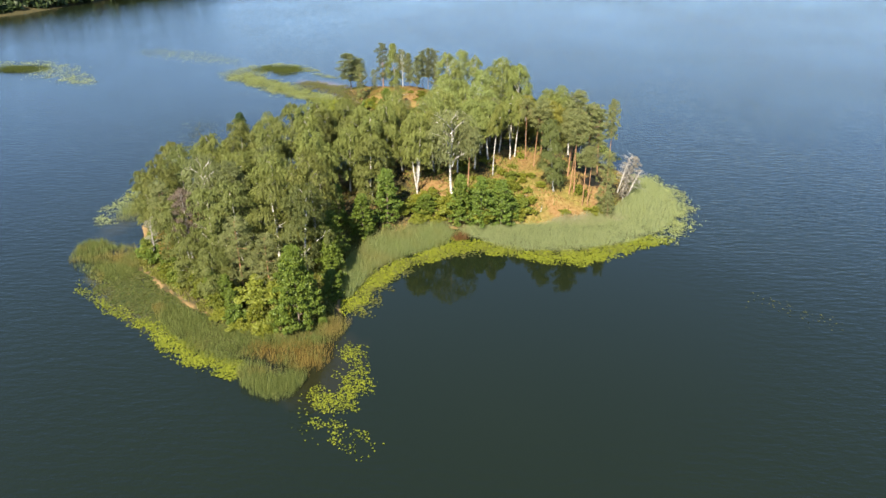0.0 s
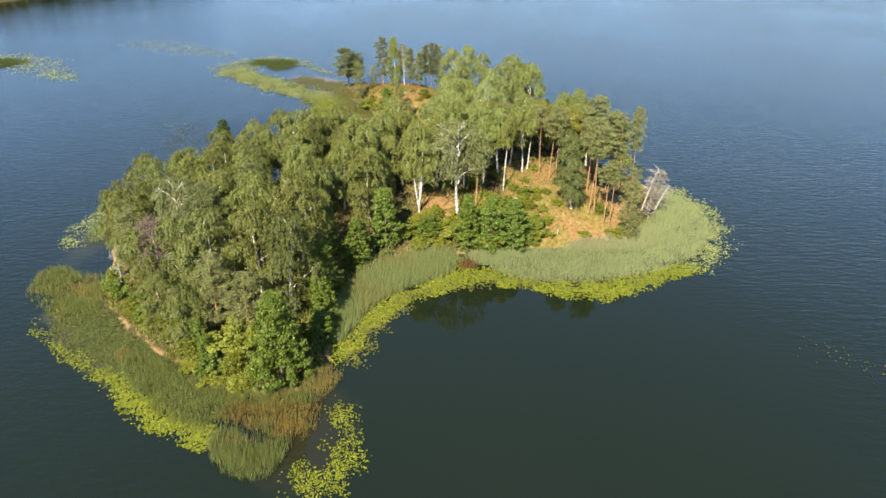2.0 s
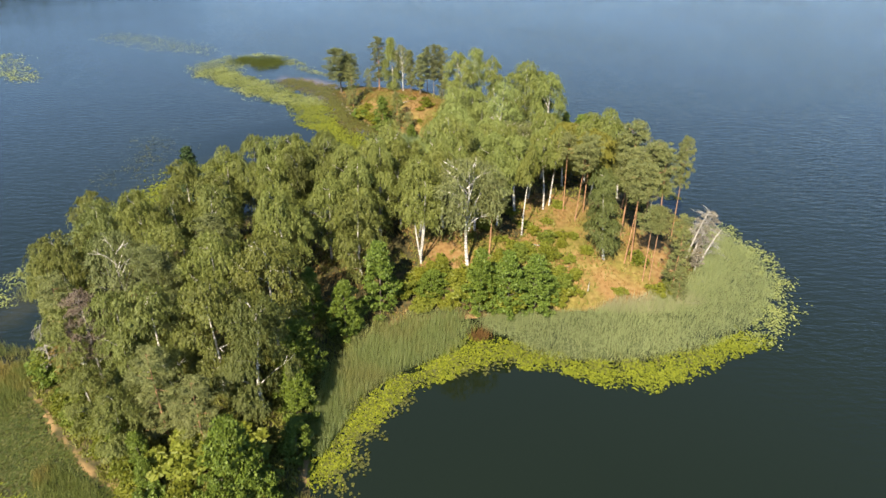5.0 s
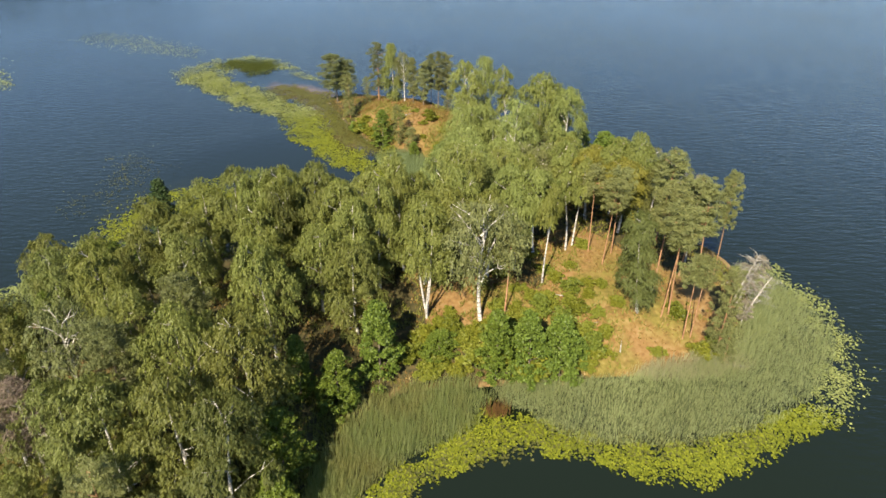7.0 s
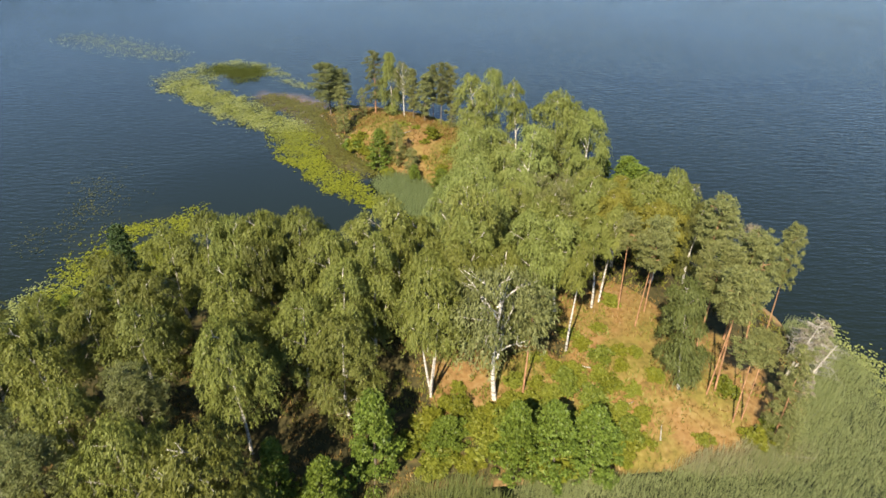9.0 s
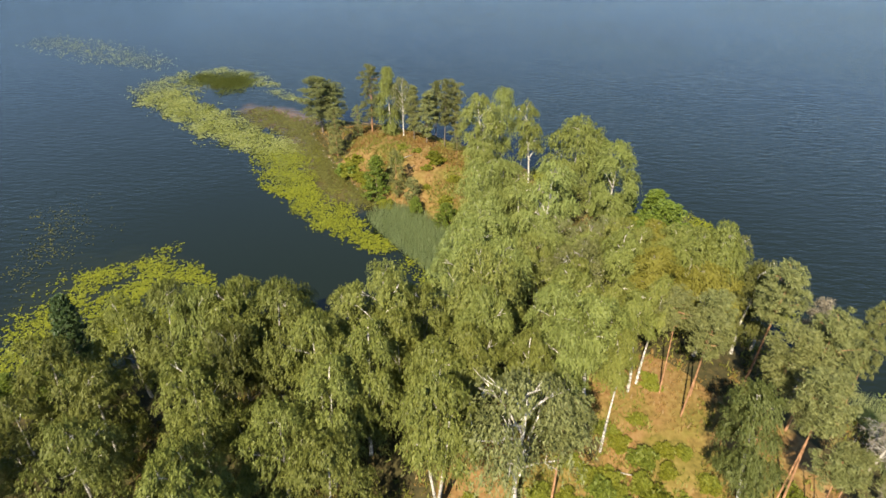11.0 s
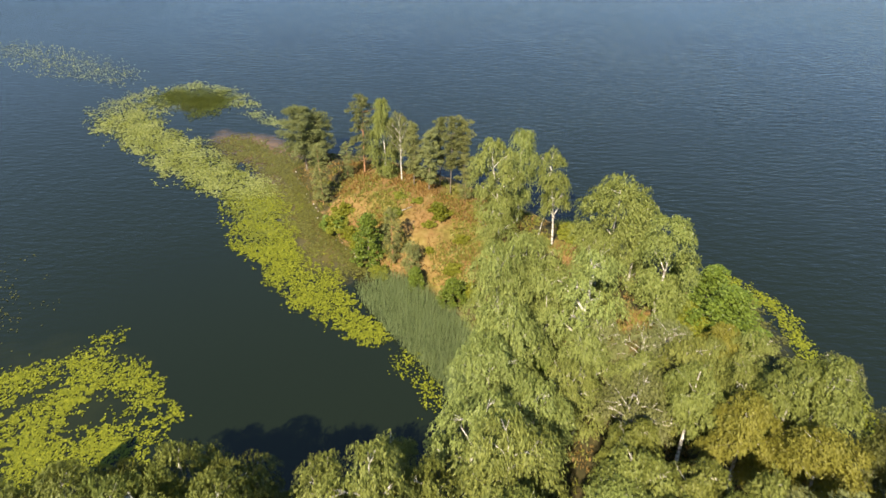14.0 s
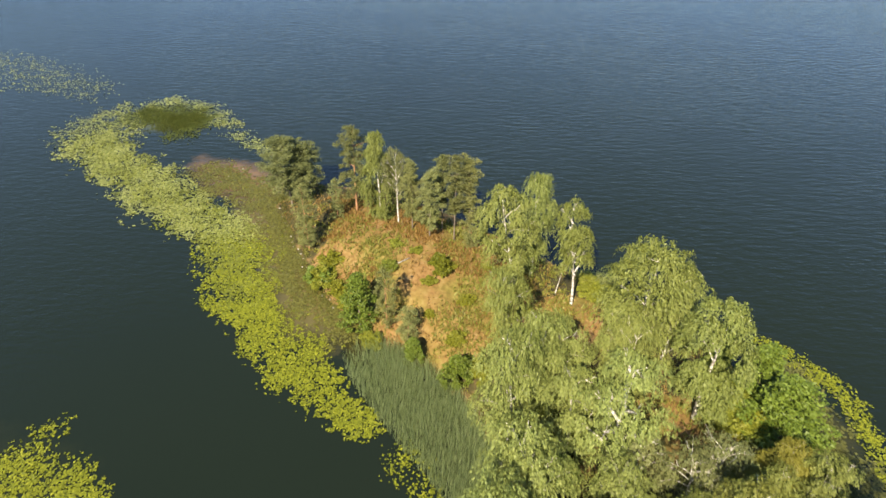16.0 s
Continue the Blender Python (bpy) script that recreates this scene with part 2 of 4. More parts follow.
def water_material():
    k = Mat("lake_water")
    tone = k.noise(0.012, 3.0)
    c = k.ramp(tone, [(0.3, (0.0050, 0.0079, 0.0033)), (0.7, (0.0062, 0.0094, 0.0040))])
    at = k.add("ShaderNodeSeparateXYZ", Vector=k.where())
    murk = k.math("MULTIPLY_ADD", k.noise(0.2, 6.0, 0.7), 2.0, -1.0)

    def shoal(cx, cy, rx, ry, turn):
        """1 over the middle of a shallow, falling to 0 past its edge."""
        co, si = math.cos(radians(turn)), math.sin(radians(turn))
        dx, dy = k.math("SUBTRACT", at.outputs["X"], cx), k.math("SUBTRACT", at.outputs["Y"], cy)
        u = k.math("DIVIDE", k.math("ADD", k.math("MULTIPLY", dx, co), k.math("MULTIPLY", dy, si)), rx)
        v = k.math("DIVIDE", k.math("SUBTRACT", k.math("MULTIPLY", dy, co), k.math("MULTIPLY", dx, si)), ry)
        r = k.math("ADD", k.math("ADD", k.math("MULTIPLY", u, u), k.math("MULTIPLY", v, v)), murk)
        return k.ramp(r, [(0.1, (1, 1, 1)), (1.0, (0, 0, 0))])

    for spot, bed in (((-38, 207, 12, 5.5, -35), (0.101, 0.0634, 0.0324)), ((-30.5, 195, 5.5, 11, 28), (0.072, 0.0576, 0.0216)), ((-22.5, 180.5, 6.5, 14, 32), (0.0756, 0.0634, 0.0216)), ((-43.5, 83.5, 5, 15, 48), (0.046, 0.044, 0.012)),
                      ((-14, 67, 6, 9, 0), (0.012, 0.0125, 0.0055)), ((29, 160, 3.6, 14, 3), (0.0259, 0.0259, 0.0086)), ((-57, 113, 4, 12, 0), (0.016, 0.017, 0.007)),
                      ((-57, 228, 10, 6, 0), (0.036, 0.0403, 0.0115)), ((-47, 148, 13, 12, 0), (0.0101, 0.013, 0.0043))):
        c = k.mix(shoal(*spot), c, bed)
    k.colour(c, 0.025, 0.5)
    k.b.inputs["IOR"].default_value = 1.333
    # ripples, calmer in the lee of the island and in slow drifting streaks
    a = k.noise(1.15, 4.0, 0.6, (0.36, 1.0, 1.0), 7)
    b = k.noise(3.0, 2.0, 0.5, (0.5, 1.0, 1.0), -10)
    calm = k.ramp(k.noise(0.022, 3.0, 0.6), [(0.35, (0.85, 0.85, 0.85)), (0.65, (1.2, 1.2, 1.2))])
    sep = k.add("ShaderNodeSeparateXYZ", Vector=k.where())

    def lee(cx, cy, rx, ry):
        dx = k.math("DIVIDE", k.math("SUBTRACT", sep.outputs["X"], cx), rx)
        dy = k.math("DIVIDE", k.math("SUBTRACT", sep.outputs["Y"], cy), ry)
        r = k.math("ADD", k.math("MULTIPLY", dx, dx), k.math("MULTIPLY", dy, dy))
        return k.math("SMOOTH_MIN", k.math("MAXIMUM", k.math("SUBTRACT", r, 0.35), 0.04), 1.0, 0.4)

    wind = k.ramp(k.math("MULTIPLY_ADD", sep.outputs["X"], 1 / 500, 0.4), [(0.15, (0.62, 0.62, 0.62)), (0.6, (1, 1, 1))])
    calm = k.math("MULTIPLY", k.math("MULTIPLY", calm, k.math("MULTIPLY", wind, 1.85)), k.math("MULTIPLY", lee(12, 78, 34, 30), lee(-26, 158, 28, 24)))
    k.bump(k.math("ADD", a, k.math("MULTIPLY", b, 0.16)), k.math("MULTIPLY", calm, 0.4), 0.2)
    return k.m


M_GROUND, M_WATER = ground_material(), water_material()

# ---- plan: the island's dry outline, x and y in metres ----
SHORE = [(-49, 94), (-42, 87.5), (-35.5, 81.5), (-28, 75.5), (-20, 73), (-14.5, 76), (-14.5, 86), (-13, 98), (-8, 105.5), (-2, 107), (5, 107),
         (16, 109), (27, 111), (35, 118), (38, 127), (35, 136), (30, 144), (27.5, 151), (26.5, 158), (25.3, 166), (20, 175), (11, 183), (3, 190),
         (-6, 197), (-16, 204), (-27, 206), (-31, 200), (-26, 190), (-22.5, 183), (-17, 175.5), (-10, 168.5), (-4, 164), (-1, 155), (-4, 146), (-11, 139),
         (-22, 135.5), (-33, 135.5), (-43, 134.5), (-50, 129), (-54, 120), (-53, 110), (-50, 102)]
shore = np.array(SHORE, float)
rng = np.random.default_rng(7)


def edge_distance(P, poly):
    """Signed distance of points to a closed outline, positive inside."""
    P = np.asarray(P, float)
    best, inside = np.full(len(P), 1e9), np.zeros(len(P), bool)
    for a, b in zip(poly, np.roll(poly, -1, 0)):
        d = b - a
        s = np.clip(((P - a) @ d) / (d @ d), 0, 1)
        best = np.minimum(best, np.hypot(*(P - a - s[:, None] * d).T))
        cross = ((a[1] > P[:, 1]) != (b[1] > P[:, 1]))
        inside ^= cross & (P[:, 0] < (b[0] - a[0]) * (P[:, 1] - a[1]) / (b[1] - a[1] + 1e-12) + a[0])
    return np.where(inside, best, -best)


def wobble(P, scale, seed=0.0):
    """Smooth noise between about -1 and 1 at plan points."""
    return np.array([noise.noise((x * scale + seed, y * scale - seed, seed)) for x, y in P])


HILLS = [(14, 131, 13, 4.4), (-28, 108, 17, 2.0), (-11, 185, 10, 3.2), (12, 158, 9, 2.0), (-5, 125, 12, 1.6)]


def ground_height(P):
    P = np.asarray(P, float)
    d = edge_distance(P, shore) + 0.9 * wobble(P, 0.16)
    up = np.clip(d / 7, 0, 1)
    up = up * up * (3 - 2 * up)
    h = np.where(d > 0, 0.3 * np.clip(d, 0, 1.6) + 0.06 * np.clip(d - 1.6, 0, 4), 0.16 * np.clip(d, -16, 0)) + 0.05
    for x, y, r, z in HILLS:
        h += up * z * np.exp(-((P[:, 0] - x) ** 2 + (P[:, 1] - y) ** 2) / (2 * r * r))
    h += up * 0.25 * wobble(P, 0.3, 4.0)
    # lake bed and the far shore
    far = np.minimum((P[:, 1] - 2.0 * P[:, 0] - 780 - 8 * np.sin(P[:, 0] * 0.05)) * 0.18, 9)
    far = np.maximum(far, np.minimum((P[:, 1] - 640 + 0.2 * P[:, 0]) * 0.05, 12))
    far = np.maximum(far, np.minimum((-P[:, 1] - 420) * 0.05, 12))
    far = np.maximum(far, np.minimum((np.abs(P[:, 0] - 60) - 520) * 0.05, 12))
    return np.maximum(h, np.maximum(far, -3.5))


def mesh_object(name, verts, faces, material, smooth=False):
    me = bpy.data.meshes.new(name)
    me.from_pydata([tuple(v) for v in verts], [], [tuple(f) for f in faces])
    if smooth:
        me.polygons.foreach_set("use_smooth", [True] * len(me.polygons))
    me.materials.append(material)
    me.update()
    return new(name, me)


def cards(name, C, U, V, material):
    """Many small pointed leaves: middles C, half lengths U towards the tip and half widths V at the base."""
    n = len(C)
    co = np.stack([C + U, C - U - V, C - U + V], 1).reshape(-1, 3).astype(np.float32)
    me = bpy.data.meshes.new(name)
    me.vertices.add(3 * n)
    me.vertices.foreach_set("co", co.ravel())
    me.loops.add(3 * n)
    me.loops.foreach_set("vertex_index", np.arange(3 * n, dtype=np.int32))
    me.polygons.add(n)
    me.polygons.foreach_set("loop_start", np.arange(0, 3 * n, 3, dtype=np.int32))
    me.materials.append(material)
    me.update(calc_edges=True)
    return new(name, me)


# ---- ground and lake ----
def spread(lo, hi, step, end):
    """Grid lines, close between lo and hi and ever wider out to end."""
    mid, out, s = list(np.arange(lo, hi + step / 2, step)), [], step
    x = hi
    while x < end:
        s *= 1.25
        x += s
        out.append(x)
    back = [lo + hi - v for v in reversed(out)]
    return np.array(back + mid + out)


gx, gy = spread(-62, 48, 1.0, 3000), spread(70, 214, 1.0, 3000)
X, Y = np.meshgrid(gx, gy)
P = np.stack([X.ravel(), Y.ravel()], 1)
Z = ground_height(P)
nx = len(gx)
ids = (np.arange(len(gy) - 1)[:, None] * nx + np.arange(nx - 1)).ravel()
tagged(mesh_object("ground", np.column_stack([P, Z]), np.stack([ids, ids + 1, ids + nx + 1, ids + nx], 1), M_GROUND, True),
       "sandy island soil with dry orange grass, sinking into the lake bed", "ground", kind="structure")
W = 3200
tagged(mesh_object("water", [(-W, -W, 0), (W, -W, 0), (W, W, 0), (-W, W, 0)], [(0, 1, 2, 3)], M_WATER),
       "dark green lake water, rippled outside the calm coves", "lake", kind="structure")


def height_at(x, y):
    return float(ground_height([(x, y)])[0])


# ---- trees ----
def tube(path, radii, sides=7):
    """Vertices and faces of a tapered, bent pole."""
    verts, faces = [], []
    path = [Vector(p) for p in path]
    for i, (p, r) in enumerate(zip(path, radii)):
        d = (path[min(i + 1, len(path) - 1)] - path[max(i - 1, 0)]).normalized()
        a = d.orthogonal().normalized()
        b = d.cross(a)
        verts += [p + (a * math.cos(k * math.tau / sides) + b * math.sin(k * math.tau / sides)) * r for k in range(sides)]
    for i in range(len(path) - 1):
        for k in range(sides):
            q = (k + 1) % sides
            faces.append((i * sides + k, i * sides + q, (i + 1) * sides + q, (i + 1) * sides + k))
    faces.append(tuple(range((len(path) - 1) * sides, len(path) * sides)))
    return verts, faces


def poles(name, many, material, sides=6):
    verts, faces = [], []
    for path, radii in many:
        v, f = tube(path, radii, sides)
        faces += [tuple(i + len(verts) for i in g) for g in f]
        verts += v
    return mesh_object(name, verts, faces, material, True)


def unit(r, n):
    v = r.normal(size=(n, 3))
    return v / np.linalg.norm(v, axis=1, keepdims=True)


def foliage(name, r, middles, sizes, per, leaf, droop, material, flat=0.0):
    """Leaves in clumps. sizes: half axes of each clump; droop: 1 hangs, 0 any way, -1 rises."""
    n = len(middles)
    c, s = np.repeat(middles, per, 0), np.repeat(sizes, per, 0)
    u = unit(r, n * per)
    u[:, 2] = np.where(u[:, 2] < -0.25, -u[:, 2] * 0.6, u[:, 2])
    pos = c + u * s * (r.uniform(0.35, 1.0, (n * per, 1)) ** 0.6)
    long = unit(r, n * per) * (1 - abs(droop)) + np.array([0, 0, -1.0]) * droop + u * 0.25
    long[:, 2] *= 1 - flat
    long /= np.linalg.norm(long, axis=1, keepdims=True)
    side = np.cross(long, unit(r, n * per) * 0.8 + u * 0.6)
    side /= np.linalg.norm(side, axis=1, keepdims=True) + 1e-9
    k = r.uniform(0.65, 1.35, (n * per, 1))
    return cards(name, pos, long * leaf[0] * k, side * leaf[1] * k, material)


def under(parts, name):
    root = new(name)
    for p in parts:
        p.parent = root
    return root


def hung(name, r, tops, outs, strands, along_it, reach, drop, leaf, material):
    """Sprays of hanging twigs: from each top a small dome of strands falls outwards, leaves facing out and up."""
    n = len(tops)
    k = np.repeat(np.arange(n), strands)
    q, a = np.sqrt(r.uniform(0, 1, len(k))), r.uniform(0, math.tau, len(k))
    wide = (reach * r.uniform(0.65, 1.3, n))[k]
    away = np.stack([np.cos(a) * q, np.sin(a) * q, np.zeros(len(k))], 1)
    start = tops[k] + away * wide[:, None] + np.stack([np.zeros(len(k)), np.zeros(len(k)), wide * (0.25 - 0.85 * q * q) + r.normal(0, 0.08, len(k))], 1)
    fall = away * 0.22 + outs[k] * np.array([0.3, 0.3, 0.0]) + np.array([0, 0, -1.0])
    length = drop * r.uniform(0.3, 1.0, len(k)) * (r.uniform(0.6, 1.35, n))[k]
    t = np.repeat(np.arange(len(k)), along_it)
    f = r.uniform(0, 1, len(t))
    pos = start[t] + fall[t] * (length[t] * f)[:, None] + r.normal(0, 0.075, (len(t), 3))
    ok = pos[:, 2] > 0.4
    t, pos = t[ok], pos[ok]
    m = len(pos)
    face = outs[k][t] * 0.75 + away[t] * 0.45 + np.array([0, 0, 0.25]) + unit(r, m) * 0.85
    long = unit(r, m) * 0.5 + fall[t] * 0.8
    side = np.cross(long, face)
    side /= np.linalg.norm(side, axis=1, keepdims=True) + 1e-9
    long /= np.linalg.norm(long, axis=1, keepdims=True)
    size = r.uniform(0.6, 1.4, (m, 1))
    return cards(name, pos, long * leaf[0] * size, side * leaf[1] * size, material)


def birch(seed, leaf_mat, low=0.3, wide=3.1, stems=1, boughs=14, tufts=10, strands=14, along_it=13, limbs_shown=5, skin=M_BIRCH_BARK, drop=1.5, limb=0.06):
    """A silver birch sixteen metres high: rounded boughs round a leaning trunk, each hung with drooping sprays."""
    r = np.random.default_rng(seed)
    H, bits, branch = 16.0, [], []
    for s in range(stems):
        lean = r.normal(0, 0.5, 2) + (np.array([math.cos(s * 2.4), math.sin(s * 2.4)]) * (1.4 if stems > 1 else 0.0))
        path = [(lean[0] * (t ** 1.2), lean[1] * (t ** 1.2) + 0.25 * math.sin(t * 5 + s), -0.4 + t * (H * 0.86 + 0.4)) for t in np.linspace(0, 1, 9)]
        bits.append((path, [0.20 * (1 - 0.93 * t) / (1 + 0.25 * (stems - 1)) + 0.015 for t in np.linspace(0, 1, 9)]))
    if stems > 1:
        lean = np.zeros(2)
    # the boughs: round masses of foliage, the widest a third of the way up the crown
    v = np.linspace(0, 1, boughs) + np.append(r.uniform(-0.03, 0.03, boughs - 1), 0)
    prof = np.where(v < 0.36, 0.74 + 0.72 * v, np.sqrt(np.clip(1 - (np.maximum(v - 0.36, 0) / 0.7) ** 2.5, 0.02, 1)))
    big = wide * r.uniform(0.36, 0.54, boughs) * (0.74 + 0.26 * prof)
    turn = np.arange(boughs) * 2.39996 + r.normal(0, 0.4, boughs)
    rad = np.maximum(wide * prof - big * 0.9, 0.0) * r.uniform(0.65, 1.2, boughs)
    z = H * (low + 0.09) + (H * (0.91 - low) - big[-1] * 1.15) * v
    mid = np.stack([np.cos(turn) * rad + lean[0] * v, np.sin(turn) * rad + lean[1] * v, z], 1)
    k = np.repeat(np.arange(boughs), tufts)
    out = unit(r, len(k))
    out[:, 2] = np.where(out[:, 2] < -0.3, -out[:, 2], out[:, 2])
    out[:, :2] += 0.45 * np.stack([np.cos(turn), np.sin(turn)], 1)[k] * (rad / wide)[k][:, None] * 2
    out /= np.linalg.norm(out, axis=1, keepdims=True)
    top = mid[k] + out * (big[k] * r.uniform(0.72, 1.08, len(k)))[:, None] * np.array([1, 1, 1.25])
    crown = hung("crown", r, top, out, strands, along_it, 0.62 * (wide / 3.2), drop, (0.13, 0.042), leaf_mat)
    for j in [boughs - 1, *r.choice(boughs - 1, min(limbs_shown, boughs - 1), replace=False)]:
        m = mid[j]
        b = np.array([lean[0] * v[j], lean[1] * v[j], max(m[2] - 0.6 - rad[j] * 0.8, 2.0)])
        e = m + np.array([math.cos(turn[j]) * 0.5, math.sin(turn[j]) * 0.4, 0.42]) * big[j]
        fork = [([tuple(b), tuple(b + (m - b) * 0.6 + np.array([0, 0, 0.2])), tuple(m + (e - m) * 0.3), tuple(e)], [limb, limb * 0.72, limb * 0.53, 0.016])]
        for _ in range(3):
            p, d = m + (e - m) * r.uniform(-0.2, 0.5), unit(r, 1)[0] + np.array([math.cos(turn[j]), math.sin(turn[j]), 0.9])
            fork.append(([tuple(p), tuple(p + d * big[j] * 0.2), tuple(p + d * big[j] * 0.42 + np.array([0, 0, 0.1]))], [0.035, 0.024, 0.008]))
        branch.append(fork)
    trunks = [poles("trunk", [b], skin, 8) for b in bits]
    return under(trunks + [poles("branch", b, skin, 5) for b in branch] + [crown], "birch_tree")


def pine(seed, low=0.5, wide=2.9, clumps=62, per=120, puff=1.0, skin=M_PINE_BARK, girth=0.15, needles=M_PINE, ragged=0.0):
    """A Scots pine fifteen metres high: bare reddish trunk and a layered crown."""
    r = np.random.default_rng(seed)
    H, lean = 15.0, r.normal(0, 0.55, 2)
    path = [(lean[0] * t, lean[1] * t, -0.4 + t * (H * 0.95 + 0.4)) for t in np.linspace(0, 1, 8)]
    z = low + (0.98 - low) * (np.arange(clumps) + r.uniform(0, 1, clumps)) / clumps
    turn = np.arange(clumps) * 2.39996 + r.normal(0, 0.5, clumps)
    s = (z - low) / (1 - low)
    rad = wide * np.clip(np.sin((0.14 + 0.82 * s) * math.pi) ** 0.6, 0.15, 1) * r.uniform(0.25, 1.05, clumps)
    rad *= 1 - ragged * (0.5 + 0.5 * np.sin(turn * 2 + s * 9 + seed))       # gaps between the limbs
    mid = np.stack([np.cos(turn) * rad + lean[0] * z, np.sin(turn) * rad + lean[1] * z, z * H], 1)
    size = puff * np.stack([r.uniform(0.4, 0.8, clumps)] * 2 + [r.uniform(0.28, 0.5, clumps)], 1)
    branch = []
    for k in r.choice(clumps, 12, replace=False):
        m = mid[k]
        branch.append(([(lean[0] * z[k], lean[1] * z[k], m[2] - 0.5), tuple(m)], [0.06, 0.025]))
    twice = mid + r.normal(0, 0.38, mid.shape)      # a second, smaller tuft beside each
    crown = foliage("crown", r, np.concatenate([mid, twice]), np.concatenate([size, size * 0.62]), per // 2 + 8, (0.19, 0.034), -0.2, needles, 0.25)
    return under([poles("trunk", [(path, [girth * (1 - 0.75 * t) for t in np.linspace(0, 1, 8)])], skin, 8), *[poles("branch", [b], skin, 5) for b in branch], crown], "pine_tree")


def alder(seed, leaf_mat, clumps=110, per=76, wide=2.6, cone=0.0):
    """A dense young alder ten metres high, leafy almost to the ground; cone: how far the crown tapers upwards."""
    r = np.random.default_rng(seed)
    H = 10.0
    z = 0.07 + 0.91 * (np.arange(clumps) + r.uniform(0, 1, clumps)) / clumps
    turn = np.arange(clumps) * 2.39996 + r.normal(0, 0.3, clumps)
    rad = wide * (np.clip(np.sin((0.22 + 0.76 * z) * math.pi) ** 0.75, 0.1, 1) * (1 - cone) + cone * (1.04 - z) ** 0.8) * r.uniform(0.45, 1.1, clumps) * (1 + 0.25 * np.sin(turn * 2 + seed))
    mid = np.stack([np.cos(turn) * rad, np.sin(turn) * rad, z * H], 1)
    size = np.stack([r.uniform(0.45, 0.95, clumps)] * 2 + [r.uniform(0.22, 0.42, clumps)], 1)
    trunk = poles("trunk", [([(0, 0, -0.3), (0.1, 0, 3), (0, 0.1, 6), (0, 0, 9.2)], [0.15, 0.12, 0.08, 0.02])], M_DARK_BARK)
    branch = [([(0, 0, max(m[2] - 0.8, 0.6)), tuple(m)], [0.045, 0.015]) for m in mid[::14]]
    return under([trunk, *[poles("branch", [b], M_DARK_BARK, 5) for b in branch], foliage("crown", r, mid, size, per, (0.14, 0.11), 0.15, leaf_mat, 0.3)], "alder_tree")


def spruce(seed):
    """A young spruce ten metres high."""
    r = np.random.default_rng(seed)
    H, n = 10.0, 110
    z = 0.06 + 0.92 * (np.arange(n) + r.uniform(0, 1, n)) / n
    turn = np.arange(n) * 2.39996
    rad = 2.1 * (1 - z) ** 0.85 * r.uniform(0.45, 1.05, n) + 0.08
    mid = np.stack([np.cos(turn) * rad, np.sin(turn) * rad, z * H - rad * 0.15], 1)
    size = np.stack([0.35 + 0.3 * (1 - z)] * 2 + [np.full(n, 0.28)], 1)
    return under([poles("trunk", [([(0, 0, -0.3), (0, 0, 9.8)], [0.14, 0.015])], M_DARK_BARK), foliage("crown", r, mid, size, 90, (0.15, 0.05), 0.3, M_SPRUCE)], "spruce_tree")


def bush(seed, leaf_mat, name="bush"):
    """A round bush three metres high and wide, many stems from the ground."""
    r = np.random.default_rng(seed)
    n = 34
    u = unit(r, n)
    u[:, 2] = np.abs(u[:, 2])
    mid = u * np.array([r.uniform(0.9, 1.7), r.uniform(0.9, 1.7), 2.2]) * r.uniform(0.35, 1.15, (n, 1)) + np.array([0, 0, 0.3])
    size = np.stack([r.uniform(0.3, 0.7, n)] * 2 + [r.uniform(0.3, 0.55, n)], 1)
    stem = [([(0, 0, -0.2), tuple(m * 0.6), tuple(m)], [0.05, 0.03, 0.01]) for m in mid[::5]]
    return under([*[poles("stem", [b], M_DARK_BARK, 5) for b in stem], foliage("crown", r, mid, size, 84, (0.15, 0.105), 0.1, leaf_mat)], name)


def snag(seed, twigs=46, H=10.0):
    """A dead, weathered tree with bare broken limbs."""
    r = np.random.default_rng(seed)
    bits = [([(0, 0, -0.4), (0.3, 0.1, H * 0.4), (0.5, -0.1, H * 0.75), (0.9, 0, H)], [0.17, 0.12, 0.07, 0.02])]
    limb = []
    for k in range(twigs):
        t = r.uniform(0.25, 0.98)
        a, ln = r.uniform(0, math.tau), r.uniform(0.8, 2.8) * (1.15 - t * 0.6)
        p = np.array([0.9 * t, 0, H * t])
        e = p + np.array([math.cos(a), math.sin(a), r.uniform(-0.25, 0.45)]) * ln
        m = (p + e) / 2 + np.array([0, 0, 0.2])
        one = [([tuple(p), tuple(m), tuple(e)], [0.04, 0.022, 0.008])]
        for j in range(5):
            q = m + (e - m) * r.uniform(0, 1)
            one.append(([tuple(q), tuple(q + r.normal(0, 0.4, 3) - np.array([0, 0, 0.25]))], [0.016, 0.006]))
        limb.append(poles("limb", one, M_GREY_WOOD, 4))
    return under([poles("trunk", bits, M_GREY_WOOD), *limb], "dead_tree")


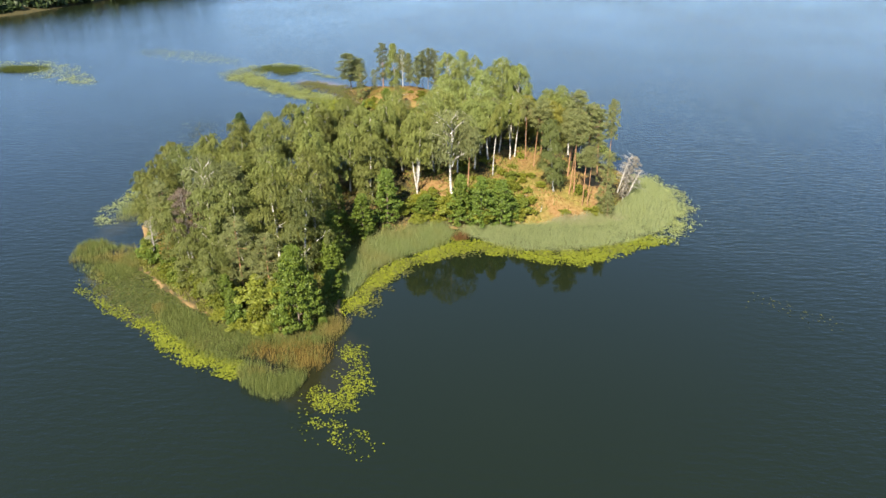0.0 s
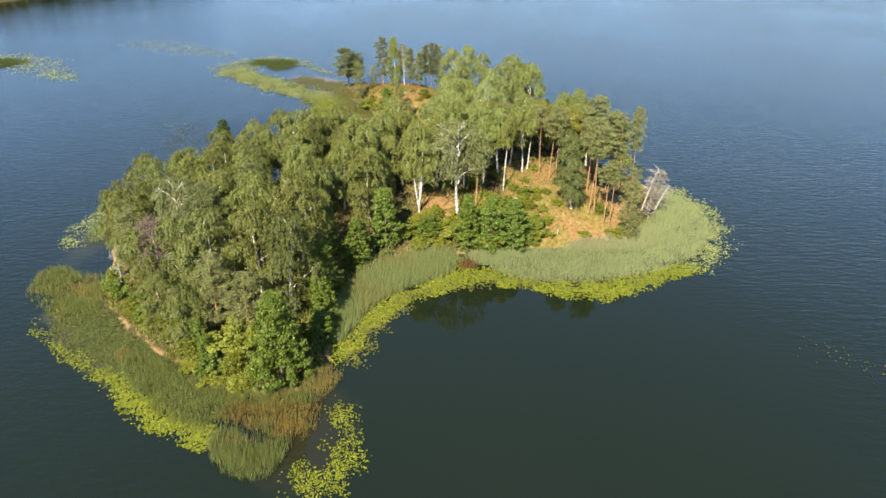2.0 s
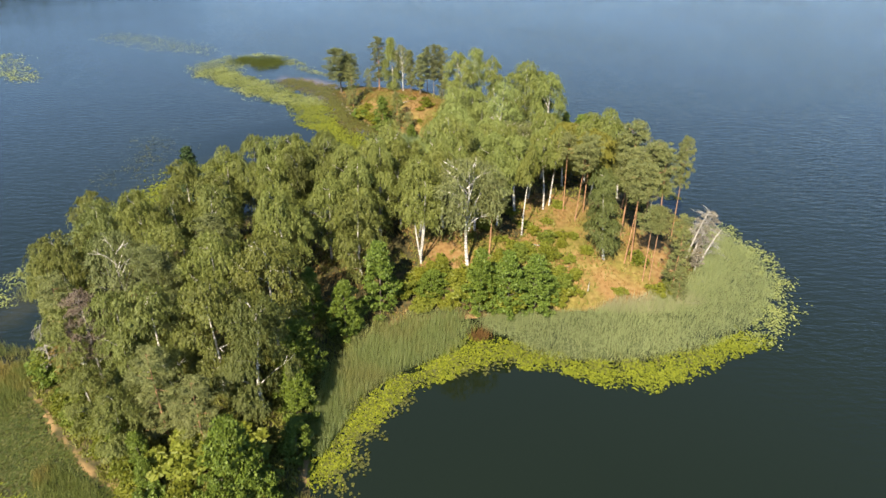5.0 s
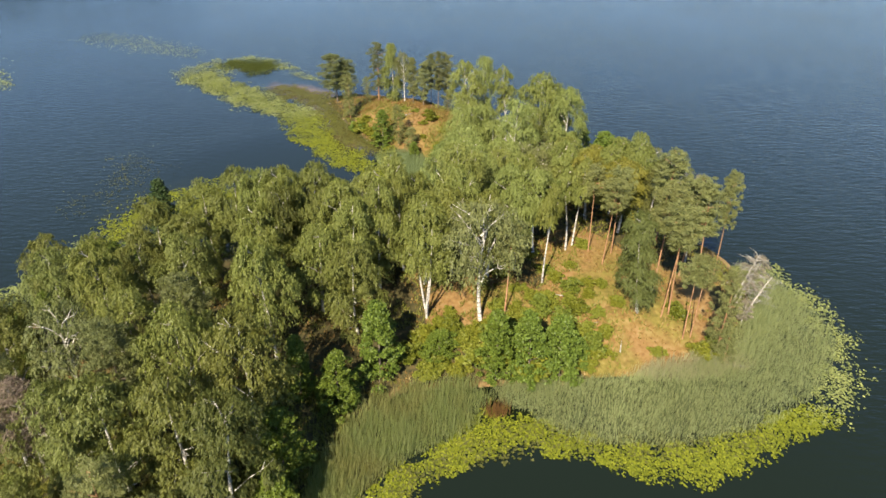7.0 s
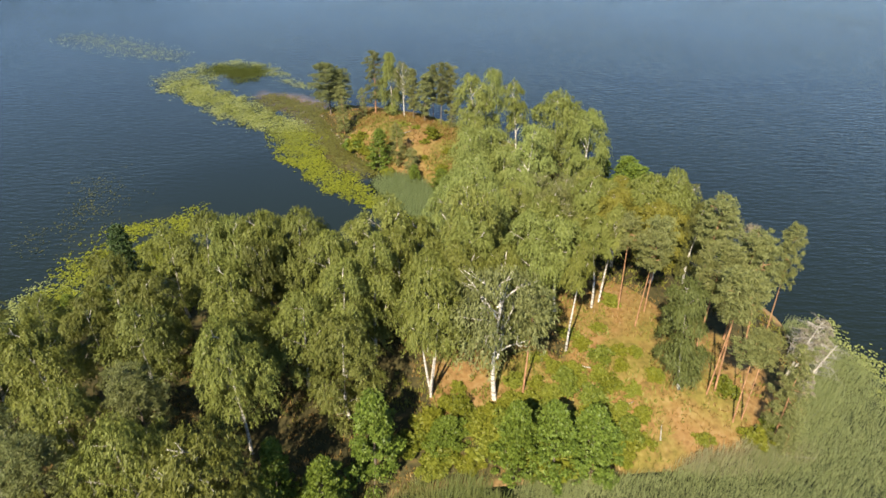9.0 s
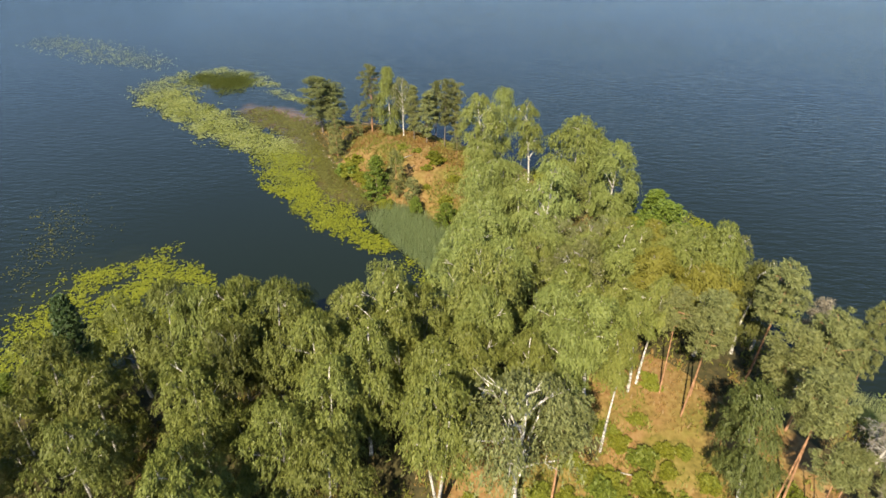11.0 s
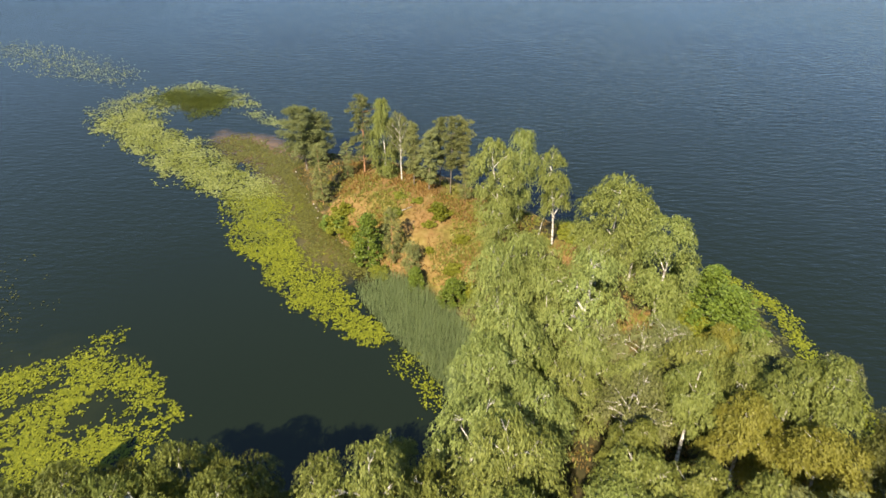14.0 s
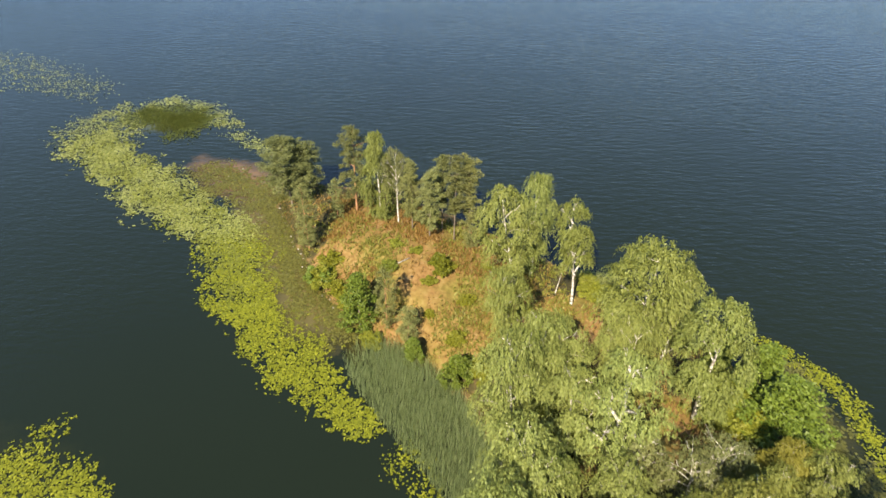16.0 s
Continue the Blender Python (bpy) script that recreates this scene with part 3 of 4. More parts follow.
def dry_tree(seed, twigs):
    """A withered tree whose crown of brown twigs still stands."""
    r = np.random.default_rng(seed)
    n, H = 46, 10.0
    z = 0.3 + 0.68 * (np.arange(n) + 0.5) / n
    turn = np.arange(n) * 2.39996
    rad = 2.2 * np.sin((0.15 + 0.8 * (z - 0.3) / 0.7) * math.pi) * r.uniform(0.4, 1, n)
    mid = np.stack([np.cos(turn) * rad, np.sin(turn) * rad, z * H], 1)
    limb = [poles("limb", [([(0, 0, m[2] - 1), tuple(m)], [0.05, 0.015])], M_GREY_WOOD, 4) for m in mid[::4]]
    return under([poles("trunk", [([(0, 0, -0.3), (0.1, 0, 9.5)], [0.15, 0.03])], M_GREY_WOOD), *limb,
                  foliage("dry_crown", r, mid, np.full((n, 3), 0.55), 110, (0.2, 0.025), 0.2, twigs)], "withered_tree")


KINDS = {
    "birch": ([birch(11, M_BIRCH, 0.24, 3.9, drop=1.3), birch(12, M_BIRCH_OLD, 0.18, 3.7, drop=1.2), birch(13, M_BIRCH, 0.2, 4.3, 1, 16, drop=1.3), birch(14, M_BIRCH, 0.28, 3.5), birch(15, M_BIRCH_OLD, 0.14, 4.0, 1, 16, drop=1.2)], 16.0,
              "silver birch with drooping yellow-green crown", "birch", "birches of the island grove"),
    "leafy": ([birch(16, M_BIRCH_OLD, 0.0, 3.7, 1, 17, drop=1.1), birch(17, M_BIRCH_OLD, 0.02, 4.1, 1, 18, drop=1.1), birch(18, M_BIRCH_DARK, 0.0, 3.5, 1, 17, drop=1.1)], 16.0,
              "broad birch leafy almost to the ground", "birch", "birches of the island grove"),
    "tall": ([birch(19, M_BIRCH, 0.42, 2.9, 1, 14), birch(20, M_BIRCH, 0.48, 2.6, 1, 12)], 16.0, "birch with long bare white trunk", "birch", "birches of the island grove"),
    "bare": ([birch(22, M_BIRCH, 0.56, 2.2, 1, 9), birch(23, M_BIRCH_PALE_LIT, 0.53, 2.3, 1, 9)], 16.0, "birch with long leaning white trunk", "birch", "birches of the island grove"),
    "pale": ([birch(24, M_BIRCH_PALE_LIT, 0.12, 3.7, 1, 16, 10, 14, 12, 9, M_BIRCH_BARK, 1.9), birch(25, M_BIRCH_PALE_LIT, 0.06, 3.9, 1, 17, 10, 14, 12, 9, M_BIRCH_BARK, 1.9), birch(26, M_BIRCH_PALE_LIT, 0.2, 3.4, 1, 14, 10, 14, 12, 9)], 16.0, "weeping birch with pale sunlit foliage", "birch", "birches of the island grove"),
    "forked": ([birch(27, M_BIRCH_PALE_LIT, 0.14, 3.8, 1, 16, 9, 11, 12, 13, limb=0.19)], 16.0, "weeping birch with forked white limbs showing", "birch", "birches of the island grove"),
    "slender": ([birch(55, M_BIRCH, 0.32, 2.7, 1, 12, 9, 12, 11, 10, limb=0.12)], 16.0, "slender birch with white limbs showing through", "birch", "birches of the island grove"),
    "column": ([birch(52, M_BIRCH, 0.0, 3.0, 1, 18, 10, 14, 13, 3, drop=1.8)], 16.0, "narrow bright green birch with hanging twigs", "birch", "birches of the island grove"),
    "weeping": ([birch(53, M_BIRCH, 0.06, 2.7, 1, 16, 10, 14, 12, 5, drop=1.9), birch(54, M_BIRCH, 0.1, 2.9, 1, 16, 10, 14, 12, 5, drop=1.9)], 16.0, "tall birch hung with foliage down its trunk", "birch", "birches of the island grove"),
    "clump": ([birch(21, M_BIRCH, 0.38, 3.0, 3)], 16.0, "birch with three white stems", "birch", "birches of the island grove"),
    "grey": ([birch(31, M_BIRCH_GREY, 0.34, 3.8, 1, 16, 8, 9, 11, 13, limb=0.095), birch(32, M_BIRCH_GREY, 0.32, 3.3, 1, 14, 8, 9, 11, 11, limb=0.095)], 16.0,
             "old birch with thin grey-green crown, white limbs", "birch", "birches of the island grove"),
    "gold": ([birch(41, M_BIRCH_GOLD, 0.3, 2.7)], 16.0, "slender birch with yellowing leaves", "birch", "birches of the island grove"),
    "skirt": ([birch(51, M_BIRCH_DARK, 0.1, 2.9, 1, 16, 10, 14, 12, 3)], 16.0, "dense dark green birch with low foliage", "birch", "birches of the island grove"),
    "pine": ([pine(61, 0.54, 2.6, 76, 140, 1.2), pine(62, 0.5, 2.7, 82, 140, 1.2), pine(63, 0.58, 2.4, 68, 140, 1.2)], 15.0, "Scots pine with bare reddish trunk", "pine", "pines of the island"),
    "slimpine": ([pine(68, 0.66, 2.2, 52, 130, 1.25, girth=0.12), pine(69, 0.7, 2.1, 48, 130, 1.25, girth=0.12)], 15.0, "slim pine with long bare pale trunk", "pine", "pines of the island"),
    "midpine": ([pine(66, 0.3, 3.0, 100, 190, 1.35, M_DARK_BARK, 0.15, M_PINE_DARK), pine(67, 0.27, 2.9, 96, 190, 1.35, M_DARK_BARK, 0.15, M_PINE_DARK)], 15.0, "full-crowned pine with dark trunk", "pine", "pines of the island"),
    "spitpine": ([pine(161, 0.26, 2.3, 84, 150, 1.15, M_DARK_BARK, 0.13, M_PINE_DARK, 0.6), pine(162, 0.34, 2.1, 70, 150, 1.15, M_DARK_BARK, 0.13, M_PINE_DARK, 0.6), pine(163, 0.2, 2.2, 80, 150, 1.1, M_DARK_BARK, 0.12, M_PINE, 0.6)], 15.0, "uneven pine with dark bare lower trunk", "pine", "pines of the island"),
    "roughpine": ([pine(164, 0.2, 3.3, 74, 170, 1.2, M_PINE_BARK, 0.19, M_PINE_DARK, 0.65)], 15.0, "rugged pine with red trunk showing between limbs", "pine", "pines of the island"),
    "lowpine": ([pine(64, 0.08, 2.9, 95, 125, 1.3), pine(65, 0.12, 2.6, 90, 125, 1.3)], 15.0, "bushy grey-green pine, branched low", "pine", "pines of the island"),
    "alder": ([alder(71, M_ALDER, 110, 76, 2.9, 0.5), alder(72, M_ALDER, 120, 74, 3.1, 0.35), alder(73, M_ALDER, 95, 76, 2.6, 0.65)], 10.0, "dense bright green alder", "alder", "alders along the shore"),
    "great_alder": ([alder(74, M_ALDER, 230, 90, 4.1, 0.9)], 10.0, "large dense green alder, leafy to the ground", "alder", "alders along the shore"),
    "spruce": ([spruce(81)], 10.0, "small dark green spruce", "spruce", ""),
    "bush": ([bush(91, M_BUSH), bush(92, M_BUSH), bush(93, M_ALDER), bush(94, M_BUSH), bush(98, M_BUSH)], 3.0, "low leafy green bush", "bush", "bushes of the island"),
    "herb": ([bush(191, M_HERB, "scrub"), bush(192, M_HERB, "scrub"), bush(193, M_HERB, "scrub")], 3.0, "yellow-green leafy scrub", "bush", "bushes of the island"),
    "snag": ([snag(95), snag(96, 44)], 10.0, "dead bare grey tree with broken limbs", "dead tree", "dead trees of the island"),
    "brown": ([dry_tree(98, M_DRY_BROWN)], 10.0, "withered tree, dull brown twigs", "dead tree", "dead trees of the island"),
    # added pine whose orange needles replace a bare sandy bank with roots
    "rusty": ([pine(165, 0.06, 3.2, 40, 110, 1.1, M_PINE_BARK, 0.16, M_REED_RUST, 0.6)], 15.0, "dying pine, rust-coloured needles", "pine", "pines of the island"),
    "dry": ([dry_tree(97, M_DRY)], 10.0, "withered tree with brown leafless twigs", "dead tree", "dead trees of the island"),
}
planted = []       # kind, variant, matrix; the first of each variant takes the built tree itself
taken = []


def plant(kind, x, y, top=None, wide=1.0, lean=(0.0, 0.0), tall=None, sink=0.15):
    """Notes a tree to stand at x, y with its crown's top at that height above the lake, or with that height of its own."""
    variants, H = KINDS[kind][:2]
    g = height_at(x, y)
    k = ((top - g) if tall is None else tall) / H
    own = np.random.default_rng(int(abs(x) * 1000) * 7919 + int(abs(y) * 1000))
    i = int(own.integers(len(variants)))
    w = wide * (0.35 + 0.65 * k) * own.uniform(0.9, 1.1)
    planted.append((kind, i, pose(x, y, g - sink, lean[1], lean[0], own.uniform(0, 360)) if lean == (0.0, 0.0) else
                    pose(x, y, g - sink, lean[1], lean[0], 0), (w, w, k)))
    taken.append((x, y))


for row in [
    # the near lobe: kind, x, y, top
    ("leafy", -47, 113.5, 13), ("leafy", -46, 102, 14.5), ("birch", -38.4, 109, 16.4), ("birch", -30.6, 128.5, 16.2), ("birch", -26.3, 127, 16.5),
    ("birch", -34, 129.2, 14.3), ("grey", -37.5, 99, 16.4), ("birch", -33.2, 103, 16), ("birch", -26.5, 98.6, 17.6), ("birch", -20.2, 96.5, 18),
    ("weeping", -13.6, 117.5, 17.4), ("birch", -31, 112, 16.2), ("birch", -20.9, 107.6, 18.0), ("birch", -20, 127, 17.6), ("tall", -15.3, 123, 17.3),
    ("weeping", -10.9, 120.6, 18.4), ("birch", -17.2, 115.8, 16), ("birch", -23, 111.5, 15.5), ("tall", -5.4, 120.9, 16.5), ("tall", -2, 122.6, 17), ("tall", 2.4, 121.6, 16.5), ("tall", 5.6, 122.8, 16.5), ("clump", -4.8, 115, 18.6), ("weeping", -8.2, 124, 17.5), ("pale", -11.8, 128.6, 18.4), ("leafy", -24.5, 90, 16.5),
]:
    plant(*row)
for row in [
    ("leafy", -30, 90.5, 15.5), ("leafy", -19.8, 88, 16), ("lowpine", -28.5, 84.5, 12.5), ("lowpine", -24, 82.3, 11), ("leafy", -34.5, 91.5, 14),
    ("lowpine", -43.5, 97, 12.5), ("leafy", -40.5, 93, 11.5), ("leafy", -50, 106, 11), ("leafy", -50.5, 119, 11.5), ("brown", -38.5, 92.4, 13.2), ("rusty", -42.6, 93.2, 6.4, 0.9), ("snag", -45.2, 94.2, 8),
    ("spruce", -40.0, 129.3, 14.2, 1.15), ("leafy", -36, 85.5, 9), ("leafy", -32, 82.5, 9), ("birch", -44.5, 119.5, 11.5), ("birch", -38, 117, 13), ("birch", -24, 118, 16.5), ("birch", -23.2, 127, 17), ("leafy", -22.8, 122.3, 16.6), ("birch", -23.2, 131.4, 14.2),
]:
    plant(*row)
for row in [
    # the middle grove and the sandy hill
    ("grey", 1.4, 114.5, 19.2, 1.2), ("tall", -0.8, 126.5, 17.8), ("tall", 7.3, 133.5, 16.4), ("tall", 5.2, 127.5, 17.3), ("bare", 9.0, 120.3, 18.2, 0.75), ("bare", 12.6, 126.8, 17.2, 0.9),
    ("gold", 20.6, 132.8, 15.6, 1.45), ("gold", 16.6, 135.8, 15.8, 1.3), ("tall", 8.4, 125.4, 17.6, 1.2), ("tall", 7.0, 129.4, 17.4, 1.2), ("tall", 10.6, 130.0, 16.2, 1.1), ("birch", 20.5, 139, 16.4), ("forked", 7.2, 152.4, 17.4), ("pale", 0.3, 148.2, 14.4), ("pale", -1.8, 143.2, 14.6), ("pale", -0.3, 158.5, 14.5), ("pale", -4.2, 135.8, 16.7), ("pale", -0.7, 131.4, 18.8), ("birch", -19.7, 130.6, 14.6), ("pale", -14, 131.2, 14.4), ("pale", -9.8, 134.5, 12.5), ("leafy", -27, 131.8, 13), ("pale", 1.5, 139, 15.8), ("grey", 9.4, 139.6, 14.5), ("tall", 13.6, 139.2, 15.5),
]:
    plant(*row)
for row in [
    ("pine", 25, 130, 18.6), ("slimpine", 22.8, 116.4, 17.2, 0.85), ("slimpine", 23.8, 116.9, 17.8, 0.9), ("pine", 23.4, 122.5, 17.2), ("pine", 27, 124.5, 17.6, 0.85), ("pine", 29.3, 124, 16.6, 0.7), ("pine", 31.4, 124.4, 18.2, 0.5),
    ("skirt", 25.2, 134.4, 15.0, 1.05), ("slimpine", 15.6, 126.8, 17.6, 0.8), ("slimpine", 17, 124.4, 17.2, 0.85), ("slimpine", 18.6, 127, 17.6, 0.85), ("pine", 4.2, 115.3, 15.5), ("slimpine", 24.9, 113.9, 12.3, 0.9), ("slimpine", 25.9, 114.3, 12.6, 0.9), ("lowpine", 28.3, 112.2, 12.2, 0.66), ("lowpine", 28.9, 110.9, 5.5, 0.6),
]:
    plant(*row)
for row in [
    ("birch", 22, 139, 17), ("grey", 27.8, 135.7, 14.3), ("grey", 25.6, 142.6, 14.2), ("pale", 10.2, 161.2, 13.5, 0.78), ("birch", 13.2, 169.4, 16.8, 1.1), ("pale", 15.6, 167.2, 14.0, 0.85), ("pale", 10.4, 166.2, 11.0, 0.8), ("dry", 28.8, 128, 15.6, 0.8), 
    ("pale", 2.5, 161.5, 13), ("pale", 5.2, 161.8, 12), ("grey", 9, 150.5, 11.2), ("pale", 4.4, 155.6, 12.6), ("grey", 15.2, 150.3, 11), ("gold", 19.8, 150.6, 10.5, 1.2), ("pale", 17.5, 147, 11.5), ("grey", 12.4, 148.6, 11.5), ("pale", 6.8, 146.5, 12.5), ("pale", 5.6, 142.2, 13.5), ("pale", 10.4, 143.2, 13), ("pale", -0.2, 146.6, 12), ("pale", 21.4, 147.6, 11),
]:
    plant(*row)
for row in [
    # the far spit
    ("pale", 1.0, 178.3, 15.6, 1.1), ("pale", 3.6, 181.8, 16.2, 0.8), ("slender", 7.9, 177.0, 15.2, 0.9), ("pale", 0.6, 169.5, 12.6, 0.9), ("pale", 4.0, 165.5, 9.0, 0.9), ("midpine", -28.3, 199, 11.4, 1.5), ("midpine", -26.8, 200.6, 9.6, 1.3), ("lowpine", -24.0, 188.4, 10.4, 0.8),
    ("roughpine", -18.6, 195, 15.2, 0.95), ("column", -15.0, 192, 15.6, 0.95), ("grey", -12.6, 190.4, 14.4, 0.6), ("spitpine", -10.7, 188.6, 13.6, 1.1), ("spitpine", -8.5, 186.6, 13.2, 1.15), ("spitpine", -7.0, 188.6, 14.2, 0.85),
    ("spitpine", -5.5, 186.8, 15.2, 0.95), ("spitpine", -3.5, 187.4, 14.6, 0.9), ("lowpine", -3.4, 185.6, 6.4, 0.7), ("lowpine", -21.0, 193.5, 8.0, 0.75),
]:
    plant(*row)
plant("weeping", 16.5, 159.2, 17.0, 1.15, lean=(4.0, 0.0))
plant("bare", 6.3, 178.9, 10.0, 0.5, lean=(9.0, 0.0))
plant("bare", 13.6, 127.8, 18.0, 0.7, lean=(3.0, 0.0))
plant("snag", 32.6, 120.5, 9.2, 1.0, lean=(8.0, 0.0))
plant("snag", 34.2, 119.5, 6.6, 1.3, lean=(16.0, -8.0))
plant("snag", 35, 123.5, 6.0, 1.4)
plant("skirt", 20, 116.6, 17.0, 0.95, lean=(-6.0, 0.0))
plant("dry", 33.8, 121.6, 8.2, 1.05, lean=(14.0, 0.0))
plant("dry", 33, 117.5, 4.5, 0.8)
plant("great_alder", -18.6, 75.4, tall=12.2, wide=0.74)
for x, y, tall, wide in [(-16.3, 88, 7, 0.9), (-17, 93, 8.5, 0.9), (-15.5, 83.5, 4.5, 1.0), (-13.3, 101.8, 7.6, 0.9), (-9.6, 107, 10, 0.95), (-17.3, 102.6, 7.6, 0.8),
                         (2.9, 107.4, 9.8, 0.82), (6.4, 107.7, 9.2, 0.85), (9.9, 108.2, 8.4, 0.85), (12.2, 109.8, 4.0, 0.7), (-3.3, 110, 3.6, 1.1), (24.2, 158.8, 7.6, 1.45), (1.2, 153.4, 6.0, 1.0), (3.4, 151.4, 4.4, 1.0),
                         (24.2, 164.0, 7.0, 1.25), (21.5, 167.5, 6, 0.9), (-15.8, 174.3, 7.6, 0.85), (-9.5, 168.8, 3.4, 0.9), (-5, 165.5, 4.0, 0.8)]:
    plant("alder", x, y, tall=tall, wide=wide)
plant("lowpine", -12.7, 173.5, tall=8.0, wide=0.7)
plant("lowpine", -10.3, 171.5, tall=4.4, wide=0.9)
for x, y, tall in [(14, 111.5, 2.6), (24.9, 117, 2.0), (-27.5, 77, 2.6), (-31, 80, 2.4), (-22.3, 75.5, 2.2), (-34, 83, 2.8), (-38.5, 86.8, 2.6), (-41.5, 89.5, 2.3),
                   (-46.5, 94.6, 2.4), (6, 113, 1.8), (11, 114.5, 2.4), (13, 116, 2.0), (8.5, 116, 2.2), (2.2, 112, 2.3), (-6.5, 109.3, 2.8), (-1.8, 113, 2.4), (12.5, 119.5, 1.6), (-21.5, 182.5, 2.6),
                   (-13, 180.5, 1.5), (-7, 180.5, 2.0), (19.4, 160.2, 2.6), (18.5, 163, 2.2), (28.8, 113.2, 2.2), (3, 160, 3.0), (5.5, 156.5, 2.6), (8, 112.3, 2.0)]:
    plant("bush", x, y, tall=tall, wide=1.15)

# yellow-green scrub on the hill's slope
for x, y, tall in [(-0.5, 111.3, 1.9), (1, 112.8, 1.5), (3.2, 111.2, 2.0), (4.6, 112.6, 1.4), (6.8, 111.2, 1.8), (9.6, 112.2, 1.9), (10.6, 113.2, 1.3), (12.3, 112.6, 1.6), (7, 114.8, 1.3), (9.8, 116.6, 1.2), (11.9, 117.2, 1.4),
                   (5, 114.2, 1.2), (13.6, 113.8, 1.1), (14.4, 118.5, 1.0), (3, 113.9, 1.2), (10.8, 121, 1.1), (16.3, 120.5, 0.9), (17.5, 117.5, 0.9), (12.8, 110.9, 2.2), (1.8, 109.8, 2.6), (6.3, 109.4, 3.0), (-5, 111.5, 2.0), (-4.4, 107.8, 1.7), (15.5, 111.2, 1.2), (26.9, 112.2, 1.6), (21.5, 111.8, 0.9), (-1.2, 108.2, 1.3), (13.2, 109.6, 1.2), (10.8, 182.2, 1.4), (12.6, 180.6, 1.2), (11.2, 179.4, 1.8), (20.2, 160.2, 3.2), (21.4, 158.2, 2.4),
                   (-21.3, 182.2, 2.2), (-20.5, 185, 1.6), (-19, 179.6, 1.6), (-17.8, 177.6, 1.5), (-14, 171.6, 1.5), (-8.2, 178.5, 0.9), (-6, 181, 0.8), (-10, 183.5, 0.8), (-4, 176, 1.0),
                   (-5, 170.5, 1.2), (-12.5, 185, 0.9), (-1.5, 182, 0.8), (-3, 166.5, 1.8), (-8, 174, 0.7), (2.6, 175, 0.9), (6, 171.2, 1.1), (-3.4, 113.6, 1.2), (-2.2, 115.6, 1.0), (3.4, 116.4, 1.2), (5.6, 116.2, 1.0), (7.4, 118, 1.1),
                   (0.7, 128.8, 1.0), (2.6, 125.4, 1.3), (-0.7, 122.2, 0.8), (7.9, 125.5, 1.1), (9.5, 122.4, 1.0), (9.5, 117.6, 1.3), (12.8, 123.5, 0.8), (14.8, 120.5, 1.1), (15.1, 115.9, 1.0), (15.8, 113.4, 1.3), (6.0, 119.4, 0.8), (14.9, 127.9, 1.1), (17.9, 117.8, 1.0), (4.0, 122.3, 1.3), (1.7, 120.3, 0.8), (10.0, 113.3, 1.1), (-25.2, 81.2, 3.4), (-26.6, 75.4, 1.7), (-23.4, 74.4, 1.8), (-21.6, 81.8, 3.0), (-28.6, 77.2, 1.5), (-30.2, 78.2, 1.3)]:
    plant("herb", x, y, tall=tall, wide=0.75 + 0.4 * tall)

# undergrowth along the shore of the near lobe and the cove
for i, most in ((40, 2), (41, 3), (0, 3), (1, 3), (2, 3), (3, 2), (7, 1), (8, 1), (36, 3), (37, 3), (38, 3), (39, 3)):
    a, b = shore[i], shore[(i + 1) % len(shore)]
    d = (b - a) / math.hypot(*(b - a))
    for j in range(most):
        p = a + (b - a) * (j + rng.uniform(0.2, 0.8)) / most + np.array([-d[1], d[0]]) * rng.uniform(1.8, 3.4)
        if rng.uniform() < 0.45:
            plant("alder", p[0], p[1], tall=rng.uniform(3.2, 5.5), wide=0.85)
        else:
            plant("bush", p[0], p[1], tall=rng.uniform(1.8, 3.2), wide=1.2)

# the rest of the groves, in gaps between the noted trees
GROVES = [(np.array([(-46, 99), (-38, 90), (-30, 83), (-22, 80.5), (-18, 84), (-17, 98), (-13, 107), (-8, 113), (-2, 118.5), (3, 121.5), (9, 126), (11, 135), (11, 147), (2, 149),
                     (-6, 138), (-20, 131.5), (-33, 127), (-42, 122), (-48, 117), (-49, 108)], float), 5.4, 14.6, 52),
          (np.array([(12, 134), (24, 131), (28, 136), (25, 147), (21, 150.5), (9, 150.5), (4, 164), (0, 158), (3, 148)], float), 3.7, 13.4, 48)]
HOLLOWS = [(28, 151.5, 5.0), (-15.8, 107.5, 5.5), (-15.5, 114.5, 3.6), (-42, 106, 4.0), (14, 158.5, 5.0), (7, 173.5, 5.0), (14, 122, 6.0), (12.3, 134.5, 2.8)]
for poly, gap, top, most in GROVES:
    mixed = ["birch", "leafy", "leafy", "birch", "birch", "birch", "midpine"] if top > 14 else ["pale", "birch", "pale", "gold", "pale"]
    lo, hi, made = poly.min(0), poly.max(0), 0
    for _ in range(3000):
        p = rng.uniform(lo, hi)
        if made >= most:
            break
        if edge_distance([p], poly)[0] > 0 and min(math.hypot(p[0] - a, p[1] - b) for a, b in taken) > gap and all(math.hypot(p[0] - a, p[1] - b) > c for a, b, c in HOLLOWS):
            kind = rng.choice(mixed)
            plant(str(kind), p[0], p[1], top + rng.normal(0, 1.0), 0.95)
            made += 1


def place_words(x, y):
    """Where on the island a plant stands, in words."""
    d = edge_distance([(x, y)], shore)[0]
    if y > 164:
        return "on the heathy spit" if d > 3 else "at the spit's shore"
    if x > 8 and y < 127 and d > 2:
        return "on the sandy slope"
    return "by the reeds" if d < 3.5 else "inside the grove"


